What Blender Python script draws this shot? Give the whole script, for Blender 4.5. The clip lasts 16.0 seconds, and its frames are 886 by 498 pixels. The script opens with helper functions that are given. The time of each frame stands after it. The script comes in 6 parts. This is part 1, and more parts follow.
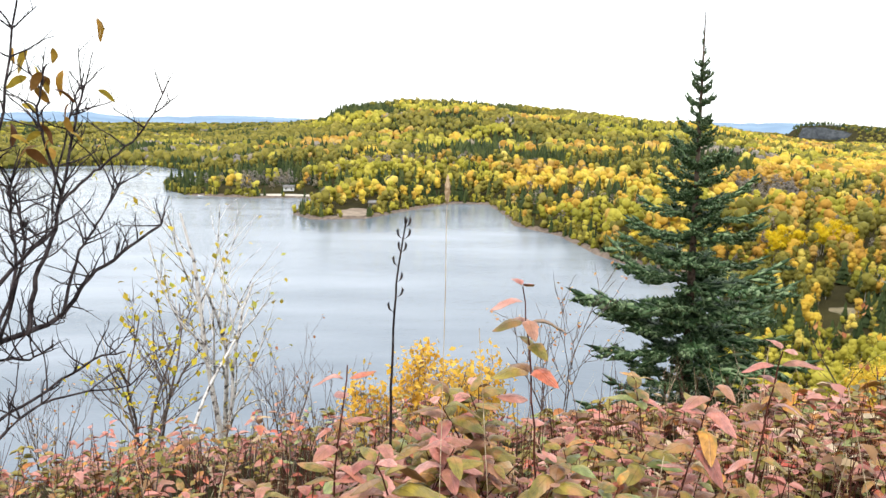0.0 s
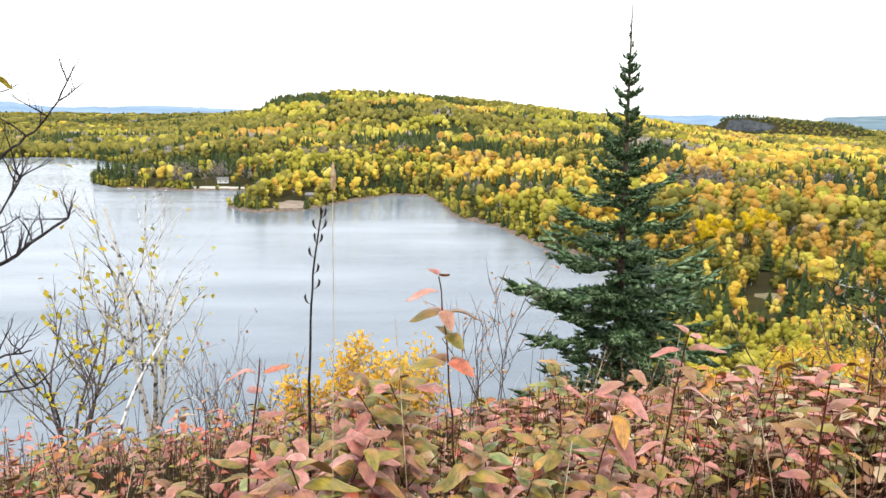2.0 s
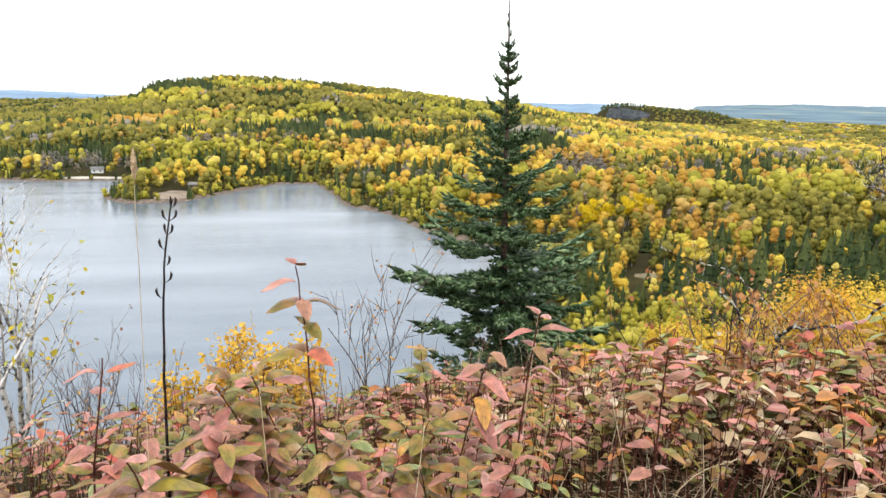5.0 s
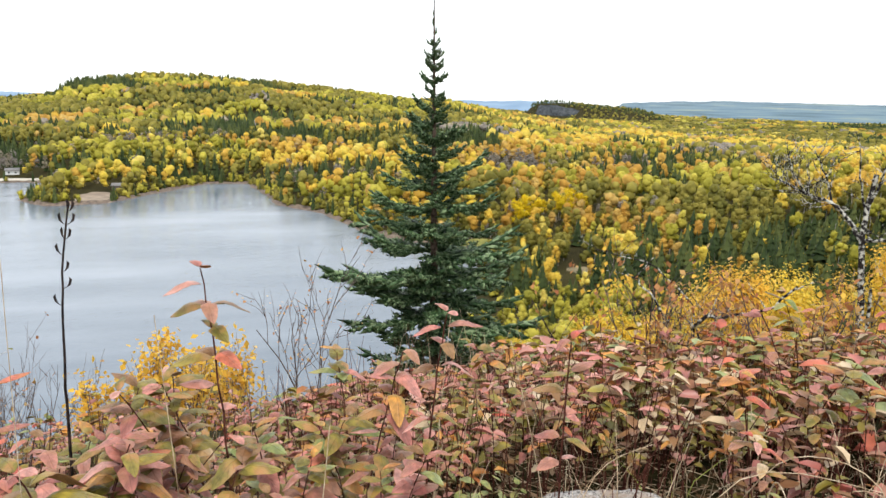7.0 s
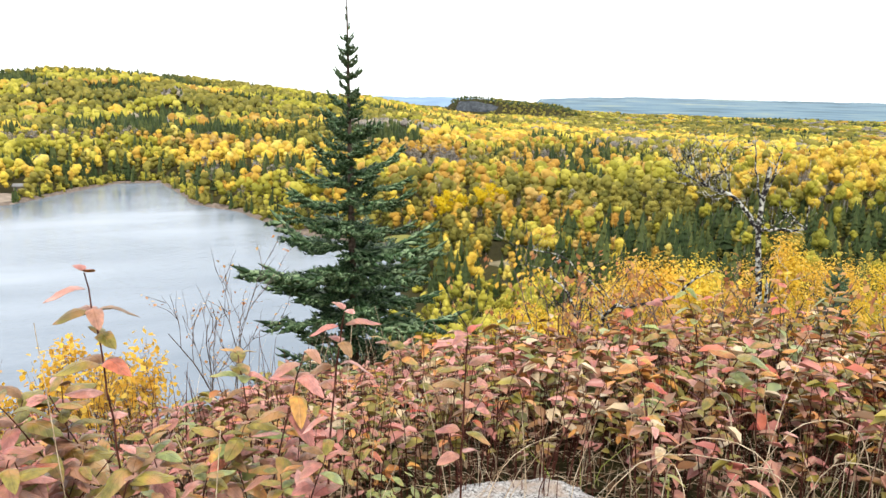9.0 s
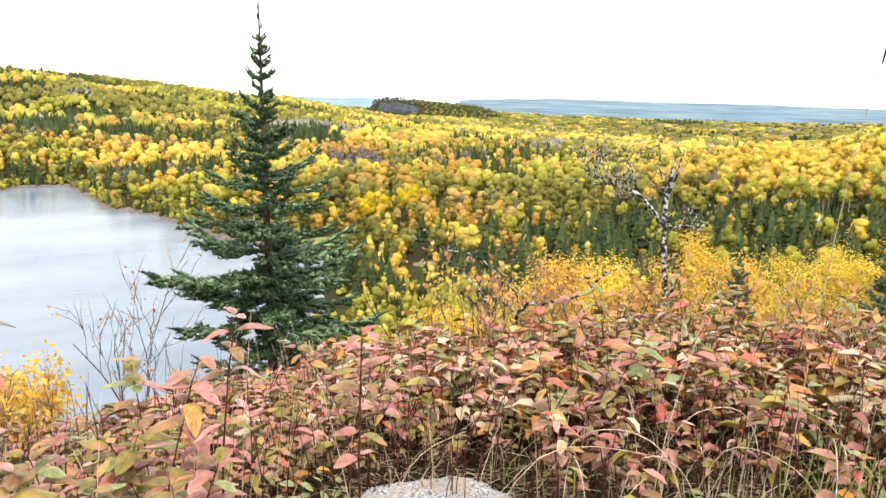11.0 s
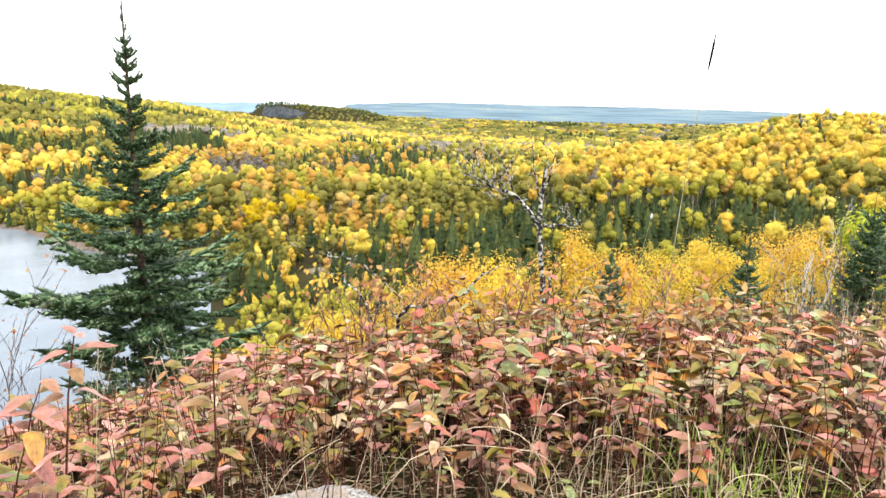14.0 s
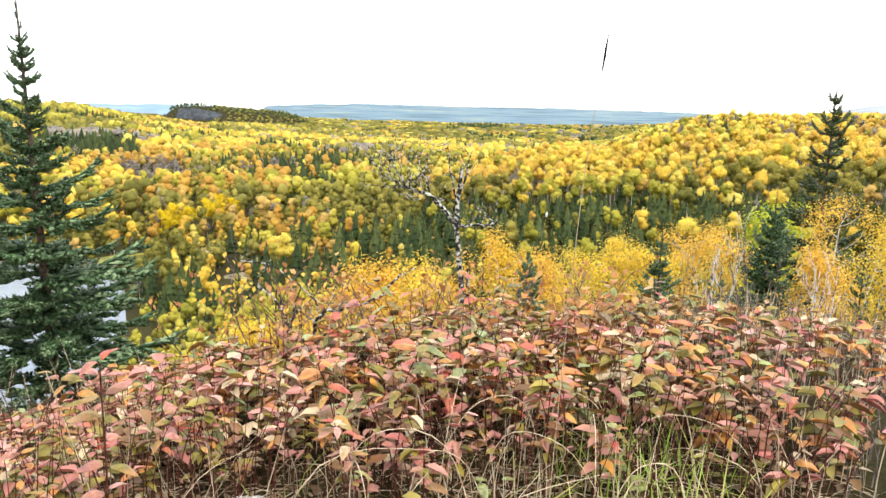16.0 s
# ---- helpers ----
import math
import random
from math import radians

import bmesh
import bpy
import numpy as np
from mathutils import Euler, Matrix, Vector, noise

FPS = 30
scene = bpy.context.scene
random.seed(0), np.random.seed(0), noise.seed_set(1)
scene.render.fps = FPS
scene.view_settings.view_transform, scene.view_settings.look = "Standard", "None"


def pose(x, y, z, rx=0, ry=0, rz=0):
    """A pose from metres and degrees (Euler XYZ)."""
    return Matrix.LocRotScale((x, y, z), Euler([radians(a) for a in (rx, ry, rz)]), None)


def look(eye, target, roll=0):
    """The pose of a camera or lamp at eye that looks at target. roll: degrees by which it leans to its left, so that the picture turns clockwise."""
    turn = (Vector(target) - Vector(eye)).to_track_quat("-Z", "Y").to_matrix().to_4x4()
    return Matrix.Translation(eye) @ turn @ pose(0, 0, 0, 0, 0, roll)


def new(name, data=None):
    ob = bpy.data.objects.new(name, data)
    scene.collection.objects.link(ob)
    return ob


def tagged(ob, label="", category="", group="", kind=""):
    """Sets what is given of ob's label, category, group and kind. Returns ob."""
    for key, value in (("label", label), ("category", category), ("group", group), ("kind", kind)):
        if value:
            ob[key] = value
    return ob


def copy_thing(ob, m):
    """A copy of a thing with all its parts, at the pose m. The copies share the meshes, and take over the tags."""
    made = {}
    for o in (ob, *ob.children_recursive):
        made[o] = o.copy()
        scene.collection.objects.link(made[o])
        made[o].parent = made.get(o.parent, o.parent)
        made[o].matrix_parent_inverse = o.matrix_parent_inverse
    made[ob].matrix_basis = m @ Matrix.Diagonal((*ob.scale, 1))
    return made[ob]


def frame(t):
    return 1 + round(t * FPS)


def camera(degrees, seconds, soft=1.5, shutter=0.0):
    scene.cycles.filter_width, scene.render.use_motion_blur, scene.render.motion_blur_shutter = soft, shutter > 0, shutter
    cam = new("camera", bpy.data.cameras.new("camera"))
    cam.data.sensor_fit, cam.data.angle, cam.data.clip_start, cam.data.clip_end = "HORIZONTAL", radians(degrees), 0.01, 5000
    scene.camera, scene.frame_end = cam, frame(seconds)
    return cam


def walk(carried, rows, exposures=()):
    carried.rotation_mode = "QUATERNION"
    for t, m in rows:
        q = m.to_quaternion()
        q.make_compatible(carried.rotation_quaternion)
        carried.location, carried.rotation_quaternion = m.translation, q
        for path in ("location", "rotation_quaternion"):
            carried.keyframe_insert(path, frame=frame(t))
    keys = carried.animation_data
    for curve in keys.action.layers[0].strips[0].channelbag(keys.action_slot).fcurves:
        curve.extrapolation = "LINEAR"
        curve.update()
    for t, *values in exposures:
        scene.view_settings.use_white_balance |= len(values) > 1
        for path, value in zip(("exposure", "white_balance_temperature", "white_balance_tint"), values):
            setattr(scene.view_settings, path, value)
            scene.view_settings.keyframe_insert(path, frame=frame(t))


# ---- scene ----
# camera and its way: a slow turn to the right at arm's length, from a lookout over a lake
cam = camera(61.95, 16.0)
ROWS = [
    (0.0, 0.0000, 0.0000, 1.5000, 79.542, -0.659, 0.824),
    (0.5, 0.0145, 0.0034, 1.4996, 79.452, -0.741, -0.444),
    (1.0, 0.0298, 0.0056, 1.4970, 79.271, -0.952, -1.583),
    (1.5, 0.0450, 0.0068, 1.4967, 79.097, -0.704, -2.828),
    (2.0, 0.0581, 0.0077, 1.4957, 78.957, -0.914, -3.945),
    (2.5, 0.0710, 0.0074, 1.4950, 78.739, -0.934, -5.271),
    (3.0, 0.0894, 0.0053, 1.4949, 78.586, -1.002, -6.674),
    (3.5, 0.1040, 0.0056, 1.4957, 78.526, -1.076, -8.122),
    (4.0, 0.1164, 0.0079, 1.4940, 78.437, -1.265, -9.627),
    (6.5, 0.1877, -0.0149, 1.4981, 77.978, -1.158, -16.213),
    (7.0, 0.2030, -0.0214, 1.5000, 78.086, -1.253, -17.565),
    (7.5, 0.2182, -0.0264, 1.5018, 78.092, -1.294, -18.990),
    (8.0, 0.2333, -0.0312, 1.5025, 78.049, -1.179, -20.470),
    (8.5, 0.2473, -0.0357, 1.5027, 78.005, -1.345, -21.995),
    (9.0, 0.2624, -0.0414, 1.5031, 77.925, -1.308, -23.638),
    (11.5, 0.3345, -0.0825, 1.5057, 78.204, -1.591, -30.746),
    (12.0, 0.3420, -0.0867, 1.5051, 78.218, -1.528, -31.820),
    (12.5, 0.3530, -0.0962, 1.5069, 78.296, -1.524, -33.238),
    (13.0, 0.3664, -0.1058, 1.5087, 78.437, -1.501, -34.916),
    (13.5, 0.3792, -0.1151, 1.5103, 78.589, -1.497, -36.632),
    (14.0, 0.3956, -0.1242, 1.5097, 78.660, -1.314, -38.249),
    (14.5, 0.4106, -0.1318, 1.5074, 78.602, -1.278, -40.062),
    (15.0, 0.4205, -0.1385, 1.5100, 78.687, -1.261, -41.563),
    (15.5, 0.4335, -0.1456, 1.5095, 78.764, -1.213, -42.936),
    (16.0, 0.4458, -0.1542, 1.5088, 78.898, -1.258, -44.234),
]
EXPOSURES = [(0.0, 0.02), (3.5, 0.06), (6.5, -0.27), (7.2, -0.16), (9.0, 0.12), (11.5, 0.37), (13.0, 0.40), (16.0, 0.32)]
walk(cam, [(t, pose(x, y, z, rx, ry, rz)) for t, x, y, z, rx, ry, rz in ROWS], EXPOSURES)

# ---- light: a bright, even overcast sky with a wide, weak sun behind it
SKY = 1.5
world = bpy.data.worlds.new("overcast_sky")
scene.world = world
world.use_nodes = True
wn, wl = world.node_tree.nodes, world.node_tree.links
wn.clear()
sky = wn.new("ShaderNodeTexSky")
sky.sky_type, sky.sun_disc = "NISHITA", False
sky.sun_elevation, sky.sun_rotation = radians(58), radians(200)
bg_sky, bg_cloud = wn.new("ShaderNodeBackground"), wn.new("ShaderNodeBackground")
add, wout = wn.new("ShaderNodeAddShader"), wn.new("ShaderNodeOutputWorld")
wl.new(sky.outputs[0], bg_sky.inputs[0])
bg_sky.inputs[1].default_value = 0.05
bg_cloud.inputs[0].default_value = (0.96, 0.98, 1.0, 1)
bg_cloud.inputs[1].default_value = SKY
wl.new(bg_sky.outputs[0], add.inputs[0])
wl.new(bg_cloud.outputs[0], add.inputs[1])
wl.new(add.outputs[0], wout.inputs[0])
sun = new("sun", bpy.data.lights.new("sun", "SUN"))
sun.data.energy, sun.data.angle, sun.data.color = 2.2, radians(12), (1.0, 0.96, 0.9)
# sun behind the viewer's left shoulder
sun.matrix_basis = look((0, 0, 100), (34, 90, -54))


# ---- materials
def tree_of(name):
    m = bpy.data.materials.new(name)
    m.use_nodes = True
    n, l = m.node_tree.nodes, m.node_tree.links
    return m, n, l, n["Principled BSDF"]


def ramp(n, l, fac, stops):
    r = n.new("ShaderNodeValToRGB")
    el = r.color_ramp.elements
    while len(el) < len(stops):
        el.new(0.5)
    for e, (p, c) in zip(el, stops):
        e.position, e.color = p, (*c, 1)
    l.new(fac, r.inputs[0])
    return r.outputs[0]


def noise_of(n, l, scale, detail=4.0, coords="Object", rough=0.55):
    t = n.new("ShaderNodeTexCoord")
    x = n.new("ShaderNodeTexNoise")
    x.inputs["Scale"].default_value, x.inputs["Detail"].default_value = scale, detail
    x.inputs["Roughness"].default_value = rough
    l.new(t.outputs[coords], x.inputs["Vector"])
    return x.outputs["Fac"]


def mixed(n, l, fac, a, b, kind="MIX"):
    x = n.new("ShaderNodeMix")
    x.data_type, x.blend_type = "RGBA", kind
    for sock, v in ((x.inputs[0], fac), (x.inputs[6], a), (x.inputs[7], b)):
        if isinstance(v, (int, float)):
            sock.default_value = v
        elif isinstance(v, tuple):
            sock.default_value = (*v, 1)
        else:
            l.new(v, sock)
    return x.outputs[2]


def bumped(n, l, bsdf, height, strength, distance):
    b = n.new("ShaderNodeBump")
    b.inputs["Strength"].default_value, b.inputs["Distance"].default_value = strength, distance
    l.new(height, b.inputs["Height"])
    l.new(b.outputs[0], bsdf.inputs["Normal"])


def foliage(name, stops, by="island", grain=1.5, rough=0.6, thin=0.25, spec=0.1, patch=(0.75, 1.15), blotch=None):
    """Leaves: colour by a random number (per leaf, per object or per tree), speckled by noise, a little light passing through."""
    m, n, l, p = tree_of(name)
    if by == "object":
        rnd = n.new("ShaderNodeObjectInfo").outputs["Random"]
    elif by == "tree":
        a = n.new("ShaderNodeAttribute")
        a.attribute_name = "tone"
        isl = n.new("ShaderNodeNewGeometry").outputs["Random Per Island"]
        mul = n.new("ShaderNodeMath")
        mul.operation = "MULTIPLY_ADD"
        mul.inputs[1].default_value = 0.14
        l.new(isl, mul.inputs[0])
        half = n.new("ShaderNodeMath")
        half.operation = "MULTIPLY"
        half.inputs[1].default_value = 0.86
        l.new(a.outputs["Fac"], half.inputs[0])
        l.new(half.outputs[0], mul.inputs[2])
        rnd = mul.outputs[0]
    else:
        rnd = n.new("ShaderNodeNewGeometry").outputs["Random Per Island"]
    col = ramp(n, l, rnd, stops)
    nz = noise_of(n, l, grain)
    lo, hi = patch
    var = ramp(n, l, nz, [(0.3, (lo, lo, lo)), (0.7, (hi, hi * 0.99, hi * 0.96))])
    col = mixed(n, l, 1.0, col, var, "MULTIPLY")
    if blotch:
        # a second colour creeping in from one side, and a paler midrib with side veins
        t = n.new("ShaderNodeTexCoord")
        sep = n.new("ShaderNodeSeparateXYZ")
        l.new(t.outputs["Object"], sep.inputs[0])
        big = n.new("ShaderNodeTexNoise")
        big.noise_dimensions = "4D"
        big.inputs["Scale"].default_value, big.inputs["Detail"].default_value = 1.7, 3.0
        l.new(t.outputs["Object"], big.inputs["Vector"])
        w4 = n.new("ShaderNodeMath")
        w4.operation = "MULTIPLY"
        w4.inputs[1].default_value = 37.0
        l.new(n.new("ShaderNodeObjectInfo").outputs["Random"], w4.inputs[0])
        l.new(w4.outputs[0], big.inputs["W"])
        col = mixed(n, l, ramp(n, l, big.outputs["Fac"], [(0.47, (0, 0, 0)), (0.64, (0.85, 0.85, 0.85))]), col, blotch)
        side = n.new("ShaderNodeMath")
        side.operation = "ABSOLUTE"
        l.new(sep.outputs["Y"], side.inputs[0])
        vein = n.new("ShaderNodeMath")
        vein.operation = "MULTIPLY_ADD"
        vein.inputs[1].default_value = -0.9
        l.new(side.outputs[0], vein.inputs[0])
        l.new(sep.outputs["X"], vein.inputs[2])
        saw = n.new("ShaderNodeMath")
        saw.operation = "PINGPONG"
        saw.inputs[1].default_value = 0.07
        l.new(vein.outputs[0], saw.inputs[0])
        lines = ramp(n, l, saw.outputs[0], [(0.0, (1, 1, 1)), (0.014, (0, 0, 0))])
        rib = ramp(n, l, side.outputs[0], [(0.006, (1, 1, 1)), (0.020, (0, 0, 0))])
        both = mixed(n, l, 1.0, lines, rib, "LIGHTEN")
        col = mixed(n, l, both, col, mixed(n, l, 1.0, col, (0.84, 0.80, 0.76), "MULTIPLY"))
        bumped(n, l, p, both, 0.35, 0.01)
    l.new(col, p.inputs["Base Color"])
    p.inputs["Roughness"].default_value = rough
    p.inputs["Specular IOR Level"].default_value = spec
    if thin:
        tr = n.new("ShaderNodeBsdfTranslucent")
        l.new(col, tr.inputs[0])
        ms = n.new("ShaderNodeMixShader")
        ms.inputs[0].default_value = thin
        l.new(p.outputs[0], ms.inputs[1])
        l.new(tr.outputs[0], ms.inputs[2])
        l.new(ms.outputs[0], n["Material Output"].inputs[0])
    return m


def bark(name, a, b, scale=18.0, rough=0.85, sharp=(0.4, 0.62), bump=0.5, dist=0.004):
    m, n, l, p = tree_of(name)
    nz = noise_of(n, l, scale, 6.0)
    l.new(ramp(n, l, nz, [(sharp[0], a), (sharp[1], b)]), p.inputs["Base Color"])
    p.inputs["Roughness"].default_value = rough
    p.inputs["Specular IOR Level"].default_value = 0.12
    bumped(n, l, p, nz, bump, dist)
    return m


M_ASPEN_FAR = foliage("aspen_yellow", [(0.0, (0.62, 0.38, 0.07)), (0.35, (0.72, 0.48, 0.07)), (0.7, (0.78, 0.60, 0.08)), (1.0, (0.74, 0.62, 0.17))], "tree", 0.25)
M_LIME_FAR = foliage("birch_lime", [(0.0, (0.26, 0.25, 0.035)), (0.5, (0.45, 0.40, 0.05)), (1.0, (0.64, 0.55, 0.10))], "tree", 0.25)
M_ORANGE_FAR = foliage("maple_orange", [(0.0, (0.48, 0.26, 0.05)), (0.5, (0.60, 0.36, 0.06)), (1.0, (0.62, 0.43, 0.14))], "tree", 0.25)
M_OLIVE_FAR = foliage("alder_olive", [(0.0, (0.13, 0.13, 0.028)), (0.5, (0.25, 0.22, 0.042)), (1.0, (0.38, 0.32, 0.065))], "tree", 0.25)
M_BARE_FAR = foliage("bare_crowns", [(0.0, (0.20, 0.175, 0.16)), (0.5, (0.28, 0.25, 0.215)), (1.0, (0.40, 0.33, 0.22))], "tree", 0.25, thin=0.1)
M_FIR_FAR = foliage("conifer_green", [(0.0, (0.026, 0.044, 0.014)), (0.5, (0.052, 0.074, 0.022)), (1.0, (0.105, 0.122, 0.034))], "tree", 0.25, thin=0.08)
M_TRUNK_FAR = bark("pale_aspen_bark", (0.30, 0.27, 0.22), (0.52, 0.50, 0.45), 0.8)
M_NEEDLE = foliage("spruce_needles", [(0.0, (0.012, 0.032, 0.010)), (0.5, (0.050, 0.105, 0.036)), (1.0, (0.25, 0.33, 0.17))], "island", 2.5, 0.5, 0.0, 0.3)
M_NEEDLE_PINE = foliage("pine_needles", [(0.0, (0.03, 0.05, 0.018)), (1.0, (0.085, 0.11, 0.035))], "island", 2.0, 0.5, 0.1, 0.4)
M_SPRUCE_BARK = bark("spruce_bark", (0.055, 0.035, 0.025), (0.14, 0.10, 0.075), 22)
M_DARK_TWIG = bark("dark_twig_bark", (0.018, 0.013, 0.014), (0.07, 0.055, 0.055), 30, 0.7)
M_GREY_TWIG = bark("grey_twig_bark", (0.07, 0.05, 0.045), (0.22, 0.175, 0.155), 24, 0.8)
M_BIRCH_BARK = bark("white_birch_bark", (0.07, 0.055, 0.05), (0.66, 0.62, 0.58), 14, 0.7, (0.38, 0.50))
M_SNAG_BARK = bark("lichened_snag_bark", (0.022, 0.018, 0.018), (0.50, 0.49, 0.42), 30, 0.85, (0.49, 0.57), 0.8, 0.006)
M_RED_STEM = bark("red_brown_stem", (0.045, 0.014, 0.010), (0.13, 0.045, 0.03), 40, 0.6)
M_DRY_STEM = bark("dry_straw_stem", (0.40, 0.28, 0.17), (0.66, 0.54, 0.38), 30, 0.7)
M_BLACK_STEM = bark("blackened_stem", (0.010, 0.008, 0.008), (0.045, 0.03, 0.025), 40, 0.6)
M_GOLD_LEAF = foliage("young_aspen_gold", [(0.0, (0.74, 0.50, 0.05)), (0.5, (0.85, 0.61, 0.07)), (1.0, (0.86, 0.69, 0.13))], "island", 3.0, 0.6, 0.42)
M_APRICOT_LEAF = foliage("aspen_apricot", [(0.0, (0.72, 0.41, 0.06)), (0.5, (0.83, 0.53, 0.07)), (1.0, (0.86, 0.61, 0.13))], "island", 3.0, 0.6, 0.42)
M_LEMON_LEAF = foliage("bright_yellow_leaf", [(0.0, (0.70, 0.48, 0.015)), (1.0, (0.86, 0.68, 0.03))], "island", 0.4, 0.6, 0.3)
M_LIME_LEAF = foliage("lime_leaf", [(0.0, (0.36, 0.40, 0.02)), (1.0, (0.58, 0.62, 0.06))], "island", 3.0, 0.5, 0.3)
M_SAPLING_LEAF = foliage("sapling_leaf", [(0.0, (0.50, 0.34, 0.03)), (0.6, (0.62, 0.50, 0.05)), (1.0, (0.40, 0.42, 0.05))], "island", 6.0, 0.5, 0.3)
M_CHERRY_LEAF = foliage("cherry_leaf", [(0.0, (0.40, 0.15, 0.07)), (0.5, (0.54, 0.27, 0.10)), (1.0, (0.58, 0.40, 0.15))], "island", 6.0, 0.5, 0.3)
M_HANG_LEAF = foliage("yellow_brown_leaf", [(0.0, (0.12, 0.05, 0.02)), (0.45, (0.40, 0.22, 0.04)), (1.0, (0.46, 0.36, 0.05))], "object", 3.0, 0.45, 0.3)
SHRUB_TONES = {
    "mauve": [(0.0, (0.40, 0.125, 0.10)), (0.5, (0.52, 0.215, 0.165)), (1.0, (0.46, 0.235, 0.14))],
    "pink": [(0.0, (0.62, 0.21, 0.17)), (1.0, (0.72, 0.38, 0.31))],
    "red": [(0.0, (0.52, 0.09, 0.06)), (1.0, (0.66, 0.20, 0.11))],
    "rust": [(0.0, (0.50, 0.18, 0.05)), (1.0, (0.68, 0.33, 0.07))],
    "olive": [(0.0, (0.16, 0.14, 0.020)), (1.0, (0.36, 0.275, 0.045))],
    "green": [(0.0, (0.20, 0.24, 0.05)), (1.0, (0.38, 0.42, 0.17))],
    "tan": [(0.0, (0.56, 0.40, 0.22)), (1.0, (0.72, 0.57, 0.38))],
    "brown": [(0.0, (0.20, 0.085, 0.03)), (1.0, (0.32, 0.17, 0.06))],
}
BLOTCH = {"mauve": (0.38, 0.18, 0.09), "pink": (0.50, 0.18, 0.11), "red": (0.50, 0.20, 0.07), "rust": (0.30, 0.25, 0.06), "olive": (0.46, 0.22, 0.08), "green": (0.38, 0.33, 0.09), "tan": (0.50, 0.30, 0.12), "brown": (0.34, 0.19, 0.09)}
M_SHRUB = {k: foliage("shrub_leaf_" + k, v, "object", 4.0, 0.40, 0.10, 0.48, (0.48, 1.14), BLOTCH[k]) for k, v in SHRUB_TONES.items()}
M_SHRUB_MIX = {k: foliage("low_leaf_" + k, v, "island", 8.0, 0.40, 0.10, 0.5, (0.5, 1.2)) for k, v in SHRUB_TONES.items()}


def ground_material():
    m, n, l, p = tree_of("leaf_litter_ground")
    fine, wide = noise_of(n, l, 26.0, 10.0, "Object", 0.7), noise_of(n, l, 0.05, 5.0)
    a = ramp(n, l, fine, [(0.38, (0.010, 0.006, 0.004)), (0.52, (0.045, 0.027, 0.015)), (0.68, (0.17, 0.11, 0.065))])
    b = ramp(n, l, wide, [(0.35, (0.020, 0.026, 0.008)), (0.65, (0.055, 0.055, 0.016))])
    l.new(mixed(n, l, 0.6, a, b), p.inputs["Base Color"])
    p.inputs["Roughness"].default_value = 0.95
    p.inputs["Specular IOR Level"].default_value = 0.05
    bumped(n, l, p, fine, 0.7, 0.03)
    return m


def water_material():
    m, n, l, p = tree_of("lake_water")
    # long wind streaks across the lake; their pale sky sheen is base colour
    tw, mw, xw = n.new("ShaderNodeTexCoord"), n.new("ShaderNodeMapping"), n.new("ShaderNodeTexNoise")
    mw.inputs["Rotation"].default_value = (0, 0, radians(-12))
    mw.inputs["Scale"].default_value = (0.0045, 0.017, 1.0)
    xw.inputs["Scale"].default_value, xw.inputs["Detail"].default_value = 1.3, 4.0
    l.new(tw.outputs["Object"], mw.inputs[0])
    l.new(mw.outputs[0], xw.inputs["Vector"])
    wide = xw.outputs["Fac"]
    l.new(ramp(n, l, wide, [(0.36, (0.135, 0.167, 0.20)), (0.66, (0.285, 0.32, 0.36))]), p.inputs["Base Color"])
    rough = n.new("ShaderNodeMapRange")
    rough.inputs["From Min"].default_value, rough.inputs["From Max"].default_value = 0.35, 0.65
    rough.inputs["To Min"].default_value, rough.inputs["To Max"].default_value = 0.08, 0.22
    l.new(wide, rough.inputs["Value"])
    l.new(rough.outputs[0], p.inputs["Roughness"])
    p.inputs["IOR"].default_value = 1.33
    t = n.new("ShaderNodeTexCoord")
    mp = n.new("ShaderNodeMapping")
    mp.inputs["Rotation"].default_value = (0, 0, radians(20))
    mp.inputs["Scale"].default_value = (0.35, 1.0, 1.0)
    l.new(t.outputs["Object"], mp.inputs[0])
    w = n.new("ShaderNodeTexNoise")
    w.inputs["Scale"].default_value, w.inputs["Detail"].default_value = 0.9, 6.0
    l.new(mp.outputs[0], w.inputs["Vector"])
    bumped(n, l, p, w.outputs["Fac"], 0.7, 0.22)
    return m


def plain(name, a, b, scale, rough=0.9, bump=0.3, dist=0.01):
    m, n, l, p = tree_of(name)
    nz = noise_of(n, l, scale, 6.0)
    l.new(ramp(n, l, nz, [(0.35, a), (0.65, b)]), p.inputs["Base Color"])
    p.inputs["Roughness"].default_value = rough
    bumped(n, l, p, nz, bump, dist)
    return m


M_GROUND = ground_material()
M_WATER = water_material()
# distance haze put into the hills' base colour as blue
M_HAZE_BLUE = plain("haze_blue_hills", (0.16, 0.25, 0.36), (0.23, 0.33, 0.44), 0.004, 1.0, 0.0)


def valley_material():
    """Far valley patchwork: pale fields and woods in long strips, blue haze painted in."""
    m, n, l, p = tree_of("haze_pale_valley")
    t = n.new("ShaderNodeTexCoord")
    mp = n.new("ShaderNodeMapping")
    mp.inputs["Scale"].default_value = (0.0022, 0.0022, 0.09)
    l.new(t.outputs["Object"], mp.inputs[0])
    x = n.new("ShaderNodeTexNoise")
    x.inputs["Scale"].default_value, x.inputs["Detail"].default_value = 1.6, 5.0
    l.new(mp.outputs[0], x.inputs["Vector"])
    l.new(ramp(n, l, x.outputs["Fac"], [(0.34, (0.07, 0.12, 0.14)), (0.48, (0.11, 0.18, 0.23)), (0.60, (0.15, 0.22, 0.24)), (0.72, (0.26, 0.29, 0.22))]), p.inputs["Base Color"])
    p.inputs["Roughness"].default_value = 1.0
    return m


